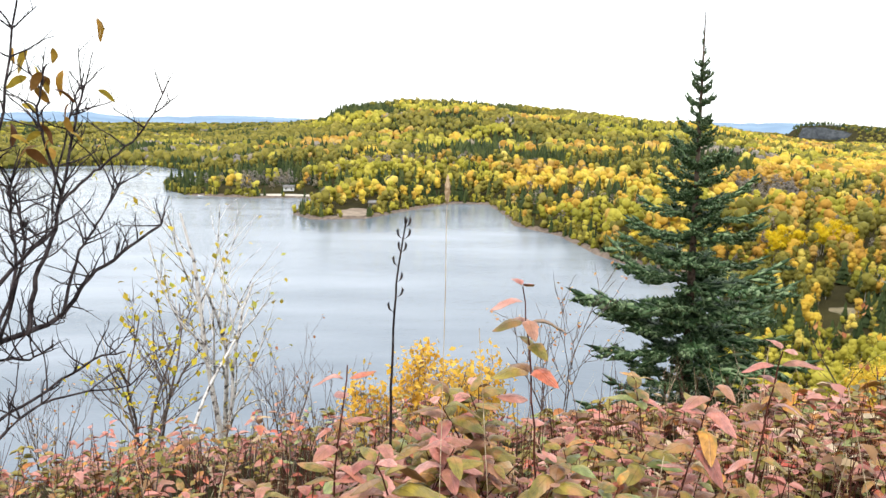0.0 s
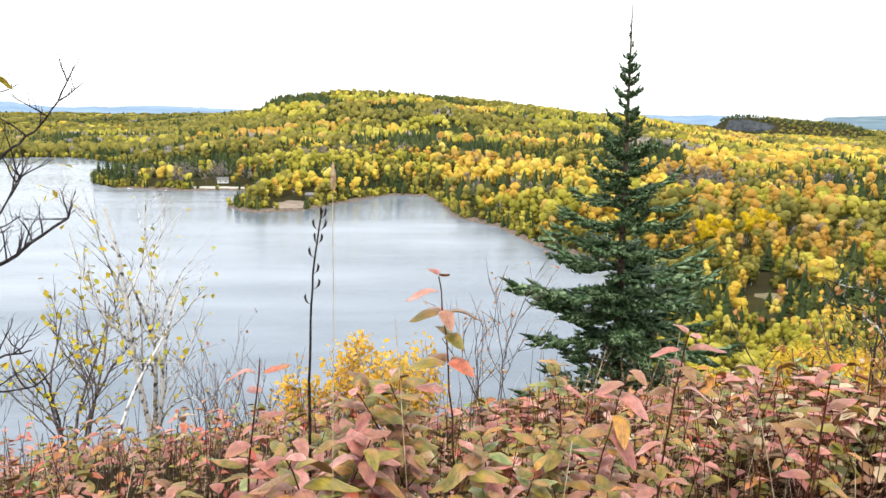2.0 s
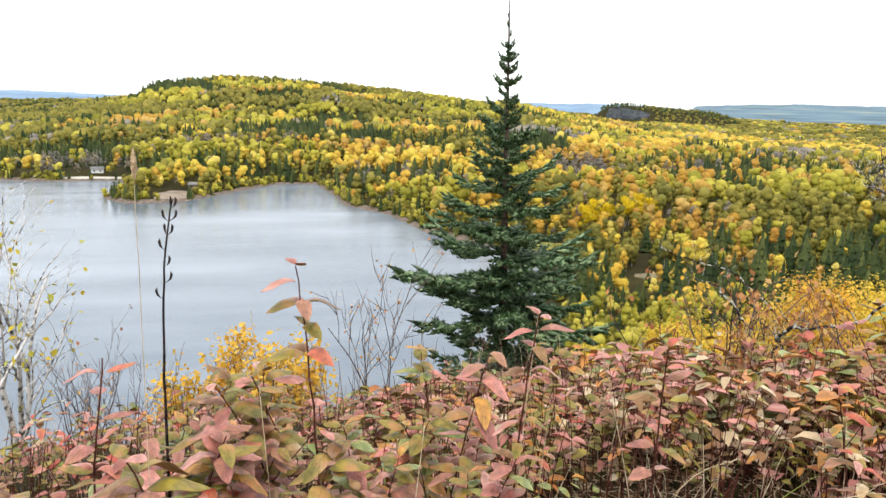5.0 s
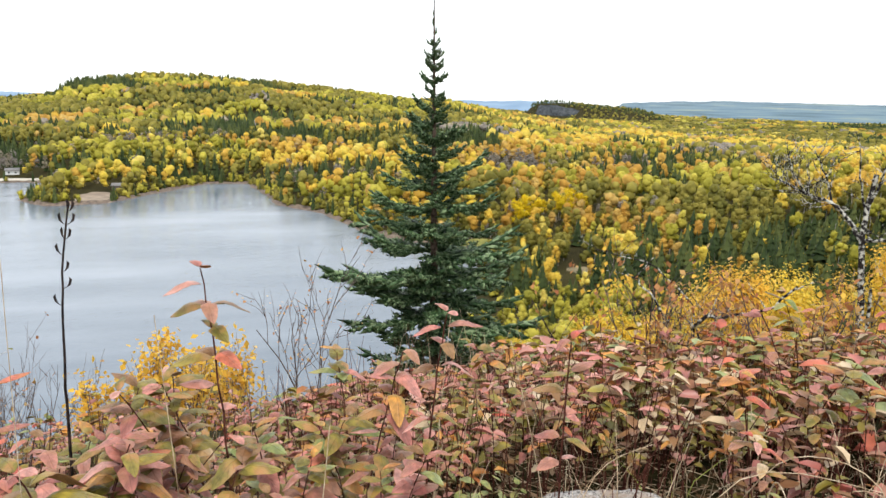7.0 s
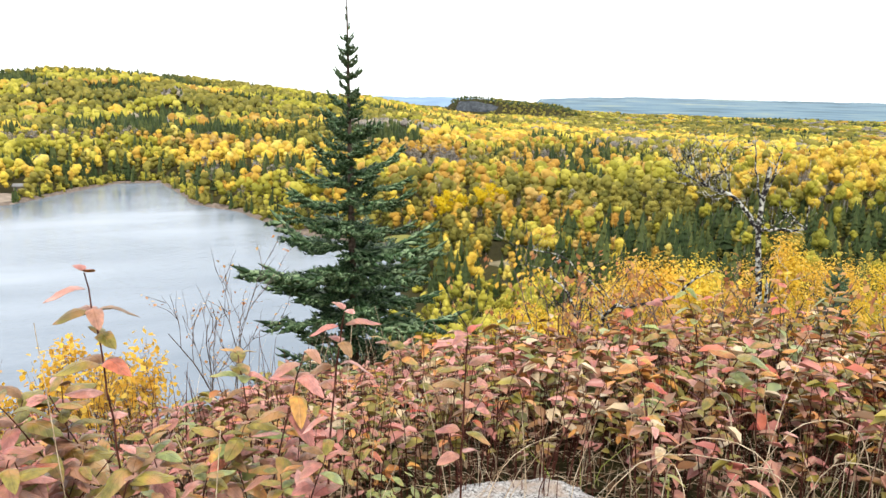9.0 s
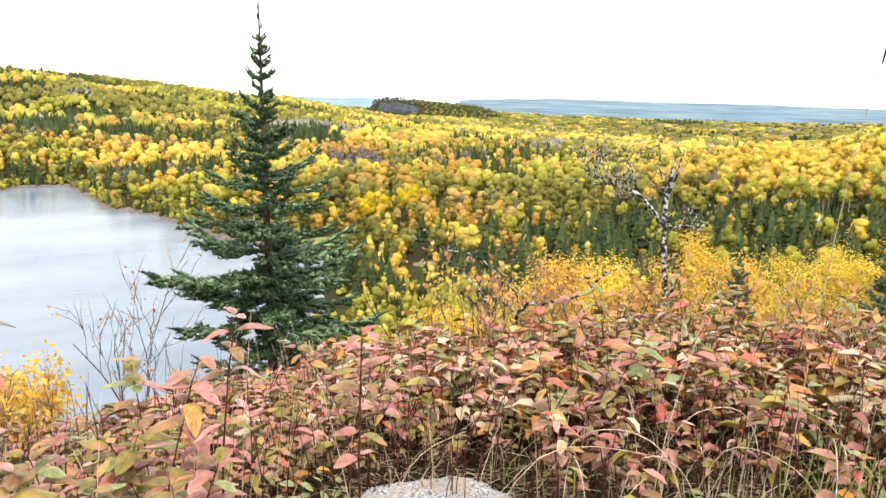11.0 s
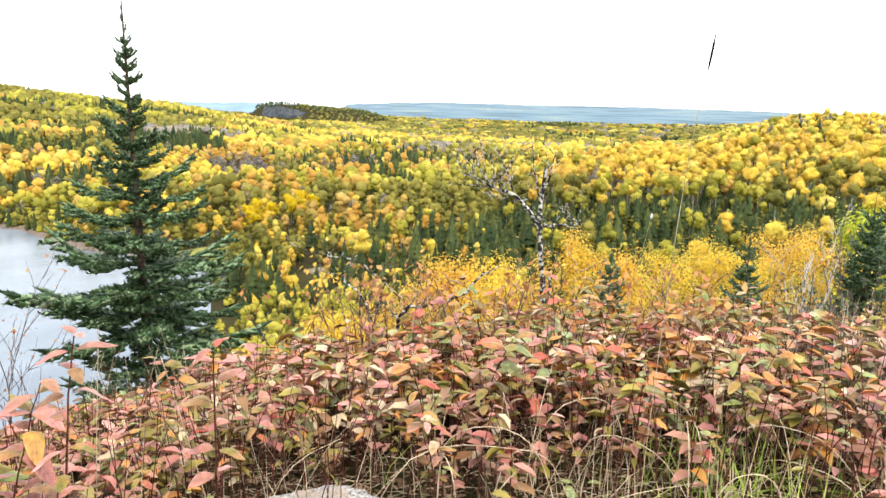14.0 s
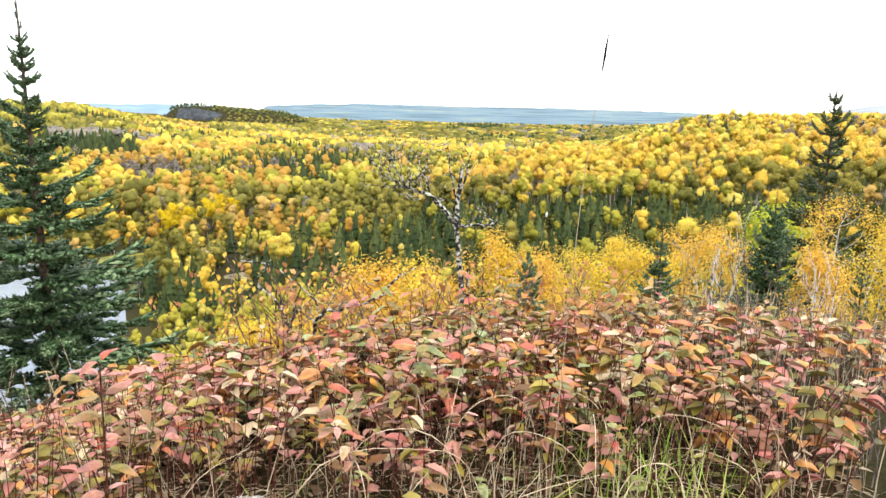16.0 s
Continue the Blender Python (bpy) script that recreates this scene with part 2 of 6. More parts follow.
M_HAZE_PALE = valley_material()
# the far hill's veil of haze is mixed into this grey
M_HAZE_GREY = plain("haze_grey_hill", (0.26, 0.29, 0.31), (0.33, 0.35, 0.36), 0.004, 1.0, 0.0)
M_CLIFF = plain("dark_cliff_rock", (0.016, 0.022, 0.027), (0.075, 0.082, 0.088), 0.09, 0.95, 0.6, 2.0)
M_SAND = plain("pale_beach_sand", (0.20, 0.15, 0.11), (0.34, 0.27, 0.20), 0.15, 0.95)
M_PALE_SAND = plain("dry_pale_sand", (0.42, 0.38, 0.31), (0.60, 0.56, 0.48), 0.2, 0.95)
M_LOGS = plain("weathered_log_wall", (0.16, 0.12, 0.09), (0.30, 0.24, 0.19), 1.5, 0.85)
M_BANK = plain("wet_earth_bank", (0.07, 0.05, 0.04), (0.24, 0.18, 0.13), 0.6, 0.95)
M_TRACK = plain("bare_earth_track", (0.14, 0.12, 0.06), (0.27, 0.21, 0.12), 0.2, 0.95)
M_MEADOW = plain("marsh_grass", (0.15, 0.16, 0.035), (0.29, 0.27, 0.06), 0.2, 0.95)
M_WHITE = plain("weathered_white_paint", (0.66, 0.66, 0.63), (0.80, 0.80, 0.78), 1.0, 0.6, 0.1)
M_ROOF = plain("grey_roofing", (0.16, 0.15, 0.15), (0.26, 0.25, 0.24), 2.0, 0.8)


# ---- mesh helpers
def solid(name, verts, faces, mats=(), face_mats=None, smooth=False):
    """A mesh from arrays; all faces have the same number of corners."""
    v, f = np.asarray(verts, dtype=np.float32), np.asarray(faces, dtype=np.int32)
    me = bpy.data.meshes.new(name)
    me.vertices.add(len(v))
    me.vertices.foreach_set("co", v.ravel())
    k = f.shape[1]
    me.loops.add(f.size)
    me.loops.foreach_set("vertex_index", f.ravel())
    me.polygons.add(len(f))
    me.polygons.foreach_set("loop_start", np.arange(0, f.size, k, dtype=np.int32))
    for m in mats:
        me.materials.append(m)
    if face_mats is not None:
        me.polygons.foreach_set("material_index", np.asarray(face_mats, dtype=np.int32))
    if smooth:
        me.polygons.foreach_set("use_smooth", np.ones(len(f), dtype=bool))
    me.update(calc_edges=True)
    return me


def part(name, me, parent, label="", m=None):
    """Links a mesh as one object under a thing or a part."""
    ob = new(name, me)
    ob.parent = parent
    if m is not None:
        ob.matrix_basis = m
    if label:
        tagged(ob, label)
    return ob


def thing(name, label, category, at=(0, 0, 0), me=None, group="", kind="", turn=0.0):
    ob = new(name, me)
    ob.matrix_basis = pose(*at, 0, 0, turn)
    return tagged(ob, label, category, group, kind)


def hash01(i, j, seed):
    h = (i * 374761393 + j * 668265263 + seed * 2147483647) & 0xFFFFFFFF
    h = ((h ^ (h >> 13)) * 1274126177) & 0xFFFFFFFF
    return ((h ^ (h >> 16)) & 0xFFFF) / 65535.0


def vnoise(x, y, size, seed=0):
    """Smooth value noise, 0 to 1, with lumps of that many metres."""
    x, y = np.asarray(x, dtype=float) / size, np.asarray(y, dtype=float) / size
    i, j = np.floor(x).astype(np.int64), np.floor(y).astype(np.int64)
    u, v = x - i, y - j
    u, v = u * u * (3 - 2 * u), v * v * (3 - 2 * v)
    a, b, c, d = hash01(i, j, seed), hash01(i + 1, j, seed), hash01(i, j + 1, seed), hash01(i + 1, j + 1, seed)
    return (a * (1 - u) + b * u) * (1 - v) + (c * (1 - u) + d * u) * v


# ---- the lie of the land
LAKE = -60.5
SHORE = np.array([
    (-463, 750), (-425, 788), (-380, 822), (-335, 821), (-270, 760), (-200, 690), (-245, 626), (-222, 570), (-197, 543), (-144, 531),
    (-112, 536), (-84, 520), (-97, 450), (-80, 427), (-54, 432), (-36, 461), (-8, 505), (2, 513), (27, 509), (36, 445), (38, 411), (58, 378),
    (67, 329), (75, 310), (95, 284), (103, 270), (90, 240), (73, 193), (57, 170), (36, 135), (0, 118), (-60, 112), (-150, 120),
    (-300, 170), (-600, 320), (-900, 560), (-700, 740)], dtype=float)


def shore_distance(x, y):
    """Metres to the shoreline: positive on land, negative on the lake."""
    x, y = np.asarray(x, dtype=float), np.asarray(y, dtype=float)
    best = np.full(x.shape, 1e9)
    inside = np.zeros(x.shape, dtype=bool)
    for (ax, ay), (bx, by) in zip(SHORE, np.roll(SHORE, -1, axis=0)):
        dx, dy = bx - ax, by - ay
        t = np.clip(((x - ax) * dx + (y - ay) * dy) / (dx * dx + dy * dy), 0, 1)
        best = np.minimum(best, np.hypot(x - ax - t * dx, y - ay - t * dy))
        cross = (ay > y) != (by > y)
        inside ^= cross & (x < dx * (y - ay) / (dy if dy else 1e-9) + ax)
    return np.where(inside, -best, best)


BEARINGS = np.array([-40, -20, -8, 4, 16, 28, 43, 54, 66], dtype=float)
REACH = np.array([2, 5, 10, 25, 60, 120, 200, 320, 600, 1000, 1500, 2600, 4900], dtype=float)
LEVELS = {
    2: (-0.1, -0.1, -0.1, -0.08, 0.0, 0.0, 0.0, 0.0, 0.05),
    5: (-0.9, -0.9, -0.85, -0.8, -0.6, -0.45, -0.3, -0.15, 0.0),
    10: (-3.1, -3.1, -3.1, -3.0, -2.6, -2.4, -2.0, -1.5, -0.9),
    25: (-14, -14, -14, -14, -13, -12, -11, -9, -7),
    60: (-36, -36, -36, -36, -36, -31, -27, -23, -19),
    120: (-59, -59, -59, -59, -59, -50, -44, -39, -34),
    200: (-59, -59, -59, -59, -59, -56, -51, -45, -38),
    320: (-59, -59, -59, -58, -58, -57, -50, -36, -31),
    600: (-58, -58, -56, -54, -53, -56, -56, -42, -10),
    1000: (-60, -60, -44, -40, -44, -58, -62, -60, -14),
    1500: (-62, -61, -18, 8, -22, -60, -76, -86, -48),
    2600: (-52, -52, -44, -44, -52, -72, -82, -84, -60),
    4900: (-100, -100, -100, -100, -100, -92, -90, -88, -60),
}
TABLE = np.array([LEVELS[int(r)] for r in REACH])


def ground(x, y):
    """The height of the ground."""
    x, y = np.asarray(x, dtype=float), np.asarray(y, dtype=float)
    d, b = np.hypot(x, y), np.degrees(np.arctan2(x, y))
    lr = np.log(REACH + 4)
    u = np.clip(np.interp(np.log(d + 4), lr, np.arange(len(REACH))), 0, len(REACH) - 1.001)
    w = np.clip(np.interp(b, BEARINGS, np.arange(len(BEARINGS))), 0, len(BEARINGS) - 1.001)
    i, j = u.astype(int), w.astype(int)
    fu, fw = u - i, w - j
    fw = fw * fw * (3 - 2 * fw)
    z = (TABLE[i, j] * (1 - fw) + TABLE[i, j + 1] * fw) * (1 - fu) + (TABLE[i + 1, j] * (1 - fw) + TABLE[i + 1, j + 1] * fw) * fu
    far = np.clip((d - 40) / 300, 0, 1)
    z = z + far * ((vnoise(x, y, 170, 3) - 0.5) * 9 + (vnoise(x, y, 55, 4) - 0.5) * 4)
    z = z + np.clip(d / 30, 0, 1) * (vnoise(x, y, 9, 5) - 0.5) * 0.8 + (vnoise(x, y, 0.8, 6) - 0.5) * 0.06
    # the steep western end of the long hill
    z = z + 40 / (1 + np.exp(np.clip(-(b + 9.4) / 0.22, -60, 60))) * np.exp(-((b + 4.6) / 5.2) ** 2 - ((d - 1500) / 260) ** 2)
    z = z + 5 * np.exp(-((b - 11) / 3.0) ** 2 - ((d - 1450) / 260) ** 2)
    # a cliff-sided knob beyond the valley
    knob = np.exp(-((d - 2300) / np.where(d < 2300, np.where(b < 28, 75, 160), 220)) ** 2)
    rise = 1 / (1 + np.exp(np.clip(-(b - 24.1) / 0.2, -60, 60))) / (1 + np.exp(np.clip((b - 33.6) / 0.55, -60, 60)))
    z = z + knob * rise * (41 + 8 * np.exp(-((b - 26.4) / 1.6) ** 2))
    s = shore_distance(x, y)
    land = np.minimum(z, np.where(d < 150, z, LAKE + 0.5 + 0.10 * s))
    return np.where(s > 0, np.maximum(land, LAKE + 0.2 + 0.02 * np.minimum(s, 40) - 0.4 * np.maximum(s - 150, 0)), LAKE - 0.3 - np.minimum(4.0, 0.15 * -s))


def build_ground():
    b = np.radians(np.concatenate([np.arange(-180, -50, 5.0), np.arange(-50, 90, 0.55), np.arange(90, 180, 5.0)]))
    d = np.concatenate([[0.0], np.geomspace(0.4, 12, 46), np.geomspace(12.6, 150, 50), np.geomspace(154, 1000, 80), np.geomspace(1020, 4950, 60)])
    dd, bb = np.meshgrid(d, b, indexing="ij")
    x, y = dd * np.sin(bb), dd * np.cos(bb)
    v = np.stack([x, y, ground(x, y)], -1).reshape(-1, 3)
    nb = len(b)
    i, j = np.meshgrid(np.arange(len(d) - 1), np.arange(nb), indexing="ij")
    k = (j + 1) % nb
    f = np.stack([i * nb + j, i * nb + k, (i + 1) * nb + k, (i + 1) * nb + j], -1).reshape(-1, 4)[:, ::-1]
    return thing("ground", "forest floor of brown leaf litter falling to a lake valley", "ground", me=solid("ground", v, f, [M_GROUND], smooth=True), kind="structure")


build_ground()
lake_v = [(-1100, 80, LAKE), (180, 80, LAKE), (180, 900, LAKE), (-1100, 900, LAKE)]
thing("lake_water", "wide grey lake with a wind-ruffled, sky-bright surface", "water", me=solid("lake_water", lake_v, [(0, 1, 2, 3)], [M_WATER]), kind="structure")


def far_ridge(name, label, bearings, heights, d_front, d_top, mat, rough=2.5, seed=1, d_back=4930):
    """A long far range: its front foot, its crest line and its back."""
    b = np.arange(bearings[0], bearings[-1], 0.12)
    top = np.interp(b, bearings, heights) + (vnoise(b * 40, b * 0, 22, seed) - 0.5) * rough * 2 + (vnoise(b * 40, b * 0, 5, seed + 1) - 0.5) * rough
    edge = np.clip(np.minimum(b - b[0], b[-1] - b) / 1.0, 0, 1)
    rings = [(d_front, -105 + 0 * b), ((d_front * 2 + d_top) / 3, -105 + (top + 105) * 0.62 * edge), (d_top, -105 + (top + 105) * edge), (d_back, -115 + 0 * b)]
    v = np.concatenate([np.stack([r * np.sin(np.radians(b)), r * np.cos(np.radians(b)), z], -1) for r, z in rings])
    n = len(b)
    f = [(r * n + i, r * n + i + 1, (r + 1) * n + i + 1, (r + 1) * n + i) for r in range(len(rings) - 1) for i in range(n - 1)]
    return thing(name, label, "hill", me=solid(name, v, f, [mat], smooth=True), kind="structure")


far_ridge("backdrop_hills_west", "low blue hazy hills along the horizon", (-46, -36, -31, -29, -26, -23.5, -20, -17, -14, -10, -4, 2), (-14, -20, -26, -16, -18, -44, -37, -28, -34, -46, -50, -50), 3900, 4600, M_HAZE_BLUE, 2.5, 2)
far_ridge("backdrop_hills_north", "low blue hazy hills along the horizon", (12, 16, 19, 21, 24, 27, 30, 34), (-50, -40, -34, -38, -31, -40, -52, -56), 3900, 4500, M_HAZE_BLUE, 2.5, 5)
far_ridge("backdrop_valley_east", "far valley and long flat ridge, hazed pale blue", (30, 34, 38, 45, 53, 61, 66, 72, 82), (-36, -18, -8, -10, -9, -16, -24, -30, -30), 3300, 4700, M_HAZE_PALE, 2.0, 8)
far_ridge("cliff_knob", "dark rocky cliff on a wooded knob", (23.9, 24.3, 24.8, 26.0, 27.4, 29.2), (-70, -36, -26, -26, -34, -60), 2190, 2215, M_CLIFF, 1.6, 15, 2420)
far_ridge("backdrop_hill_east", "far hill on the horizon, hazed grey-blue", (68, 70, 72.5, 74.7, 78, 86, 92), (-45, -20, 20, 50, 72, 56, 20), 3700, 4600, M_HAZE_GREY, 3.0, 11)

# ---- far woods: crowns of many small leaf clumps, joined by colour
rng = np.random.default_rng(7)


def unit(n):
    v = rng.normal(size=(n, 3))
    return v / np.linalg.norm(v, axis=1)[:, None]


def clumps(centre, normal, size):
    """One leaf clump (a bent triangle) for each centre, turned towards its normal."""
    n = len(centre)
    normal = normal / np.linalg.norm(normal, axis=1)[:, None]
    a = np.cross(normal, unit(n))
    a /= np.linalg.norm(a, axis=1)[:, None] + 1e-9
    b = np.cross(normal, a)
    s = (size * rng.uniform(0.65, 1.35, n))[:, None]
    return np.stack([centre + a * s, centre - a * s * 0.55 + b * s * 0.85, centre - a * s * 0.55 - b * s * 0.85], 1)


G = (1 + 5 ** 0.5) / 2
ICO_V = np.array([(-1, G, 0), (1, G, 0), (-1, -G, 0), (1, -G, 0), (0, -1, G), (0, 1, G), (0, -1, -G), (0, 1, -G), (G, 0, -1), (G, 0, 1), (-G, 0, -1), (-G, 0, 1)]) / 1.9
ICO_F = np.array([(0, 11, 5), (0, 5, 1), (0, 1, 7), (0, 7, 10), (0, 10, 11), (1, 5, 9), (5, 11, 4), (11, 10, 2), (10, 7, 6), (7, 1, 8), (3, 9, 4), (3, 4, 2), (3, 2, 6), (3, 6, 8), (3, 8, 9), (4, 9, 5), (2, 4, 11), (6, 2, 10), (8, 6, 7), (9, 8, 1)])


def unit_rows(v):
    return v / (np.linalg.norm(v, axis=-1, keepdims=True) + 1e-9)


def wound(tri, nrm):
    """Turns each triangle so that it faces along its normals."""
    flat = np.cross(tri[:, 1] - tri[:, 0], tri[:, 2] - tri[:, 0])
    back = (flat * nrm.mean(1)).sum(1) < 0
    tri[back], nrm[back] = tri[back][:, [0, 2, 1]], nrm[back][:, [0, 2, 1]]
    return tri, nrm


def crown(n, size, width=5.0, tall=6.5, low=5.5, lumps=7, core=True):
    """A broad-leaved crown: overlapping rounded boughs with n loose leaf clumps on them; its tree is about low + tall high."""
    mid = np.array((0, 0, low + tall * 0.5))
    d = unit(lumps)
    d[:, 2] = d[:, 2] * 0.9 + 0.12
    c = unit_rows(d) * rng.uniform(0.35, 1.1, (lumps, 1)) * (0.34 * width, 0.34 * width, 0.38 * tall) + mid
    c[:, :2] *= np.clip(1.25 - 0.9 * (c[:, 2:] - low) / tall, 0.4, 1.15)
    c[0] = (0, 0, low + tall * 0.78)
    r = rng.uniform(0.55, 1.2, lumps) * width * (0.30 if lumps < 7 else 0.23)
    k = rng.integers(0, lumps, n)
    d = unit(n)
    p = c[k] + d * r[k, None] * rng.uniform(0.86, 1.16, n)[:, None]
    tri = clumps(p, d + unit(n) * 0.35, size)
    tris, nrms = [tri], [np.repeat(unit_rows(d * 0.8 + unit_rows(p - mid) * 0.3 + unit(n) * 0.55)[:, None], 3, 1)]
    for i in range(lumps if core else 0):
        q = ICO_V * rng.uniform(0.7, 0.95, (12, 1)) * r[i] + c[i]
        nv = unit_rows(unit_rows(q - c[i]) * 0.8 + unit_rows(q - mid) * 0.3)
        tris.append(q[ICO_F])
        nrms.append(nv[ICO_F])
    return wound(np.concatenate(tris), np.concatenate(nrms))


def dome(n, size, width, tall):
    """A far crown down to the ground: a rough dome and n loose clumps."""
    q = ICO_V * rng.uniform(0.75, 1.1, (12, 1)) * (width * 0.52, width * 0.52, tall * 0.5) + (0, 0, tall * 0.5)
    nv = unit_rows(q - (0, 0, tall * 0.4))
    keep = q[ICO_F][:, :, 2].mean(1) > tall * 0.3
    d = unit(n)
    d[:, 2] = np.abs(d[:, 2])
    return wound(np.concatenate([q[ICO_F][keep], clumps(d * (width * 0.5, width * 0.5, tall * 0.5) + (0, 0, tall * 0.5), d + unit(n) * 0.3, size)]),
                 np.concatenate([nv[ICO_F][keep], np.repeat(unit_rows(d)[:, None], 3, 1)]))


def fir(n, size, width=3.2, tall=12.0, tiers=4, sides=6):
    """A pointed conifer: ragged tiers and n loose drooping boughs."""
    out = []
    for i in range(tiers):
        z0, z1 = tall * (0.04 + 0.92 * i / tiers), tall * min(1.0, 0.04 + 0.92 * (i + 1.55) / tiers)
        r = width * 0.5 * (1 - i / tiers) ** 0.8
        a = np.arange(sides) * 2 * np.pi / sides + i
        rim = np.stack([np.cos(a) * r * rng.uniform(0.65, 1.2, sides), np.sin(a) * r * rng.uniform(0.65, 1.2, sides), z0 + rng.uniform(-0.05, 0.05, sides) * tall], -1)
        tip = np.tile([[0, 0, z1]], (sides, 1))
        out.append(np.stack([rim, np.roll(rim, -1, axis=0), tip], 1))
    if n:
        t = rng.random(n) ** 1.3
        a = rng.uniform(0, 2 * np.pi, n)
        r = width * 0.5 * (1 - t) ** 0.85 * rng.uniform(0.9, 1.35, n) + 0.1
        z = tall * (0.08 + 0.9 * t)
        o = np.stack([np.cos(a), np.sin(a), 0 * a], -1)
        side = np.stack([-np.sin(a), np.cos(a), 0 * a], -1) * (size * (0.35 + 0.6 * (1 - t)))[:, None]
        root = np.stack([0 * a, 0 * a, z + 0.5 * r], -1)
        tip = o * r[:, None] + np.stack([0 * a, 0 * a, z], -1)
        out.append(np.stack([root + side, tip, root - side], 1))
    tri = np.concatenate(out)
    mid = tri.mean(1)
    flat = np.stack([mid[:, 0], mid[:, 1], np.hypot(mid[:, 0], mid[:, 1]) * 0.55], -1)
    return wound(tri, np.repeat(unit_rows(flat)[:, None], 3, 1))


def stick(low, r):
    """A bare trunk of three sides."""
    p = np.array([(r, 0), (-r * 0.5, r * 0.87), (-r * 0.5, -r * 0.87)])
    q = []
    for i in range(3):
        (ax, ay), (bx, by) = p[i], p[(i + 1) % 3]
        q += [[(ax, ay, -0.5), (bx, by, -0.5), (bx * 0.5, by * 0.5, low)], [(ax, ay, -0.5), (bx * 0.5, by * 0.5, low), (ax * 0.5, ay * 0.5, low)]]
    q = np.array(q)
    return wound(q, unit_rows(q * (1, 1, 0) + (1e-6, 0, 0)))


def planted(protos, kind_of, x, y, z, scale, turn):
    """Copies of the triangles of each prototype at each place, with one random tone a tree."""
    tris, nrms, tone = [], [], []
    for k, (tri, nrm) in enumerate(protos):
        s = np.where(kind_of == k)[0]
        if not len(s):
            continue
        c, n = np.cos(turn[s])[:, None], np.sin(turn[s])[:, None]
        p, q = tri.reshape(-1, 3), nrm.reshape(-1, 3)
        sq = rng.uniform(0.85, 1.2, len(s))
        px = (p[None, :, 0] * c - p[None, :, 1] * n) * (scale[s] * sq)[:, None] + x[s][:, None]
        py = (p[None, :, 0] * n + p[None, :, 1] * c) * (scale[s] * sq)[:, None] + y[s][:, None]
        pz = p[None, :, 2] * scale[s][:, None] + z[s][:, None]
        tris.append(np.stack([px, py, pz], -1).reshape(-1, 3))
        nrms.append(np.stack([q[None, :, 0] * c - q[None, :, 1] * n, q[None, :, 0] * n + q[None, :, 1] * c, np.repeat(q[None, :, 2], len(s), 0)], -1).reshape(-1, 3))
        tone.append(np.repeat(rng.random(len(s)), len(p)))
    return np.concatenate(tris), np.concatenate(tone), np.concatenate(nrms)


WOODS = {k: [[], [], []] for k in ("yellow", "lime", "orange", "olive", "bare", "fir", "trunk")}
COLOURS = ("yellow", "lime", "orange", "olive", "bare", "fir")


def clearing(x, y):
    """Where no tree stands: the beach, the point's bare ground, the track and the marsh."""
    e = lambda cx, cy, rx, ry: ((x - cx) / rx) ** 2 + ((y - cy) / ry) ** 2 < 1
    track = (np.abs(x - (118 + 0.35 * (y - 220) + 5 * np.sin(y / 12))) < 3.2) & (y > 205) & (y < 275)
    return e(-59, 443, 9, 15) | e(-122, 540, 27, 5) | e(-50, 470, 6, 9) | e(120, 219, 7, 9) | e(109, 198, 4, 9) | track | e(100, 279, 16, 11) | e(70, 205, 12, 30)


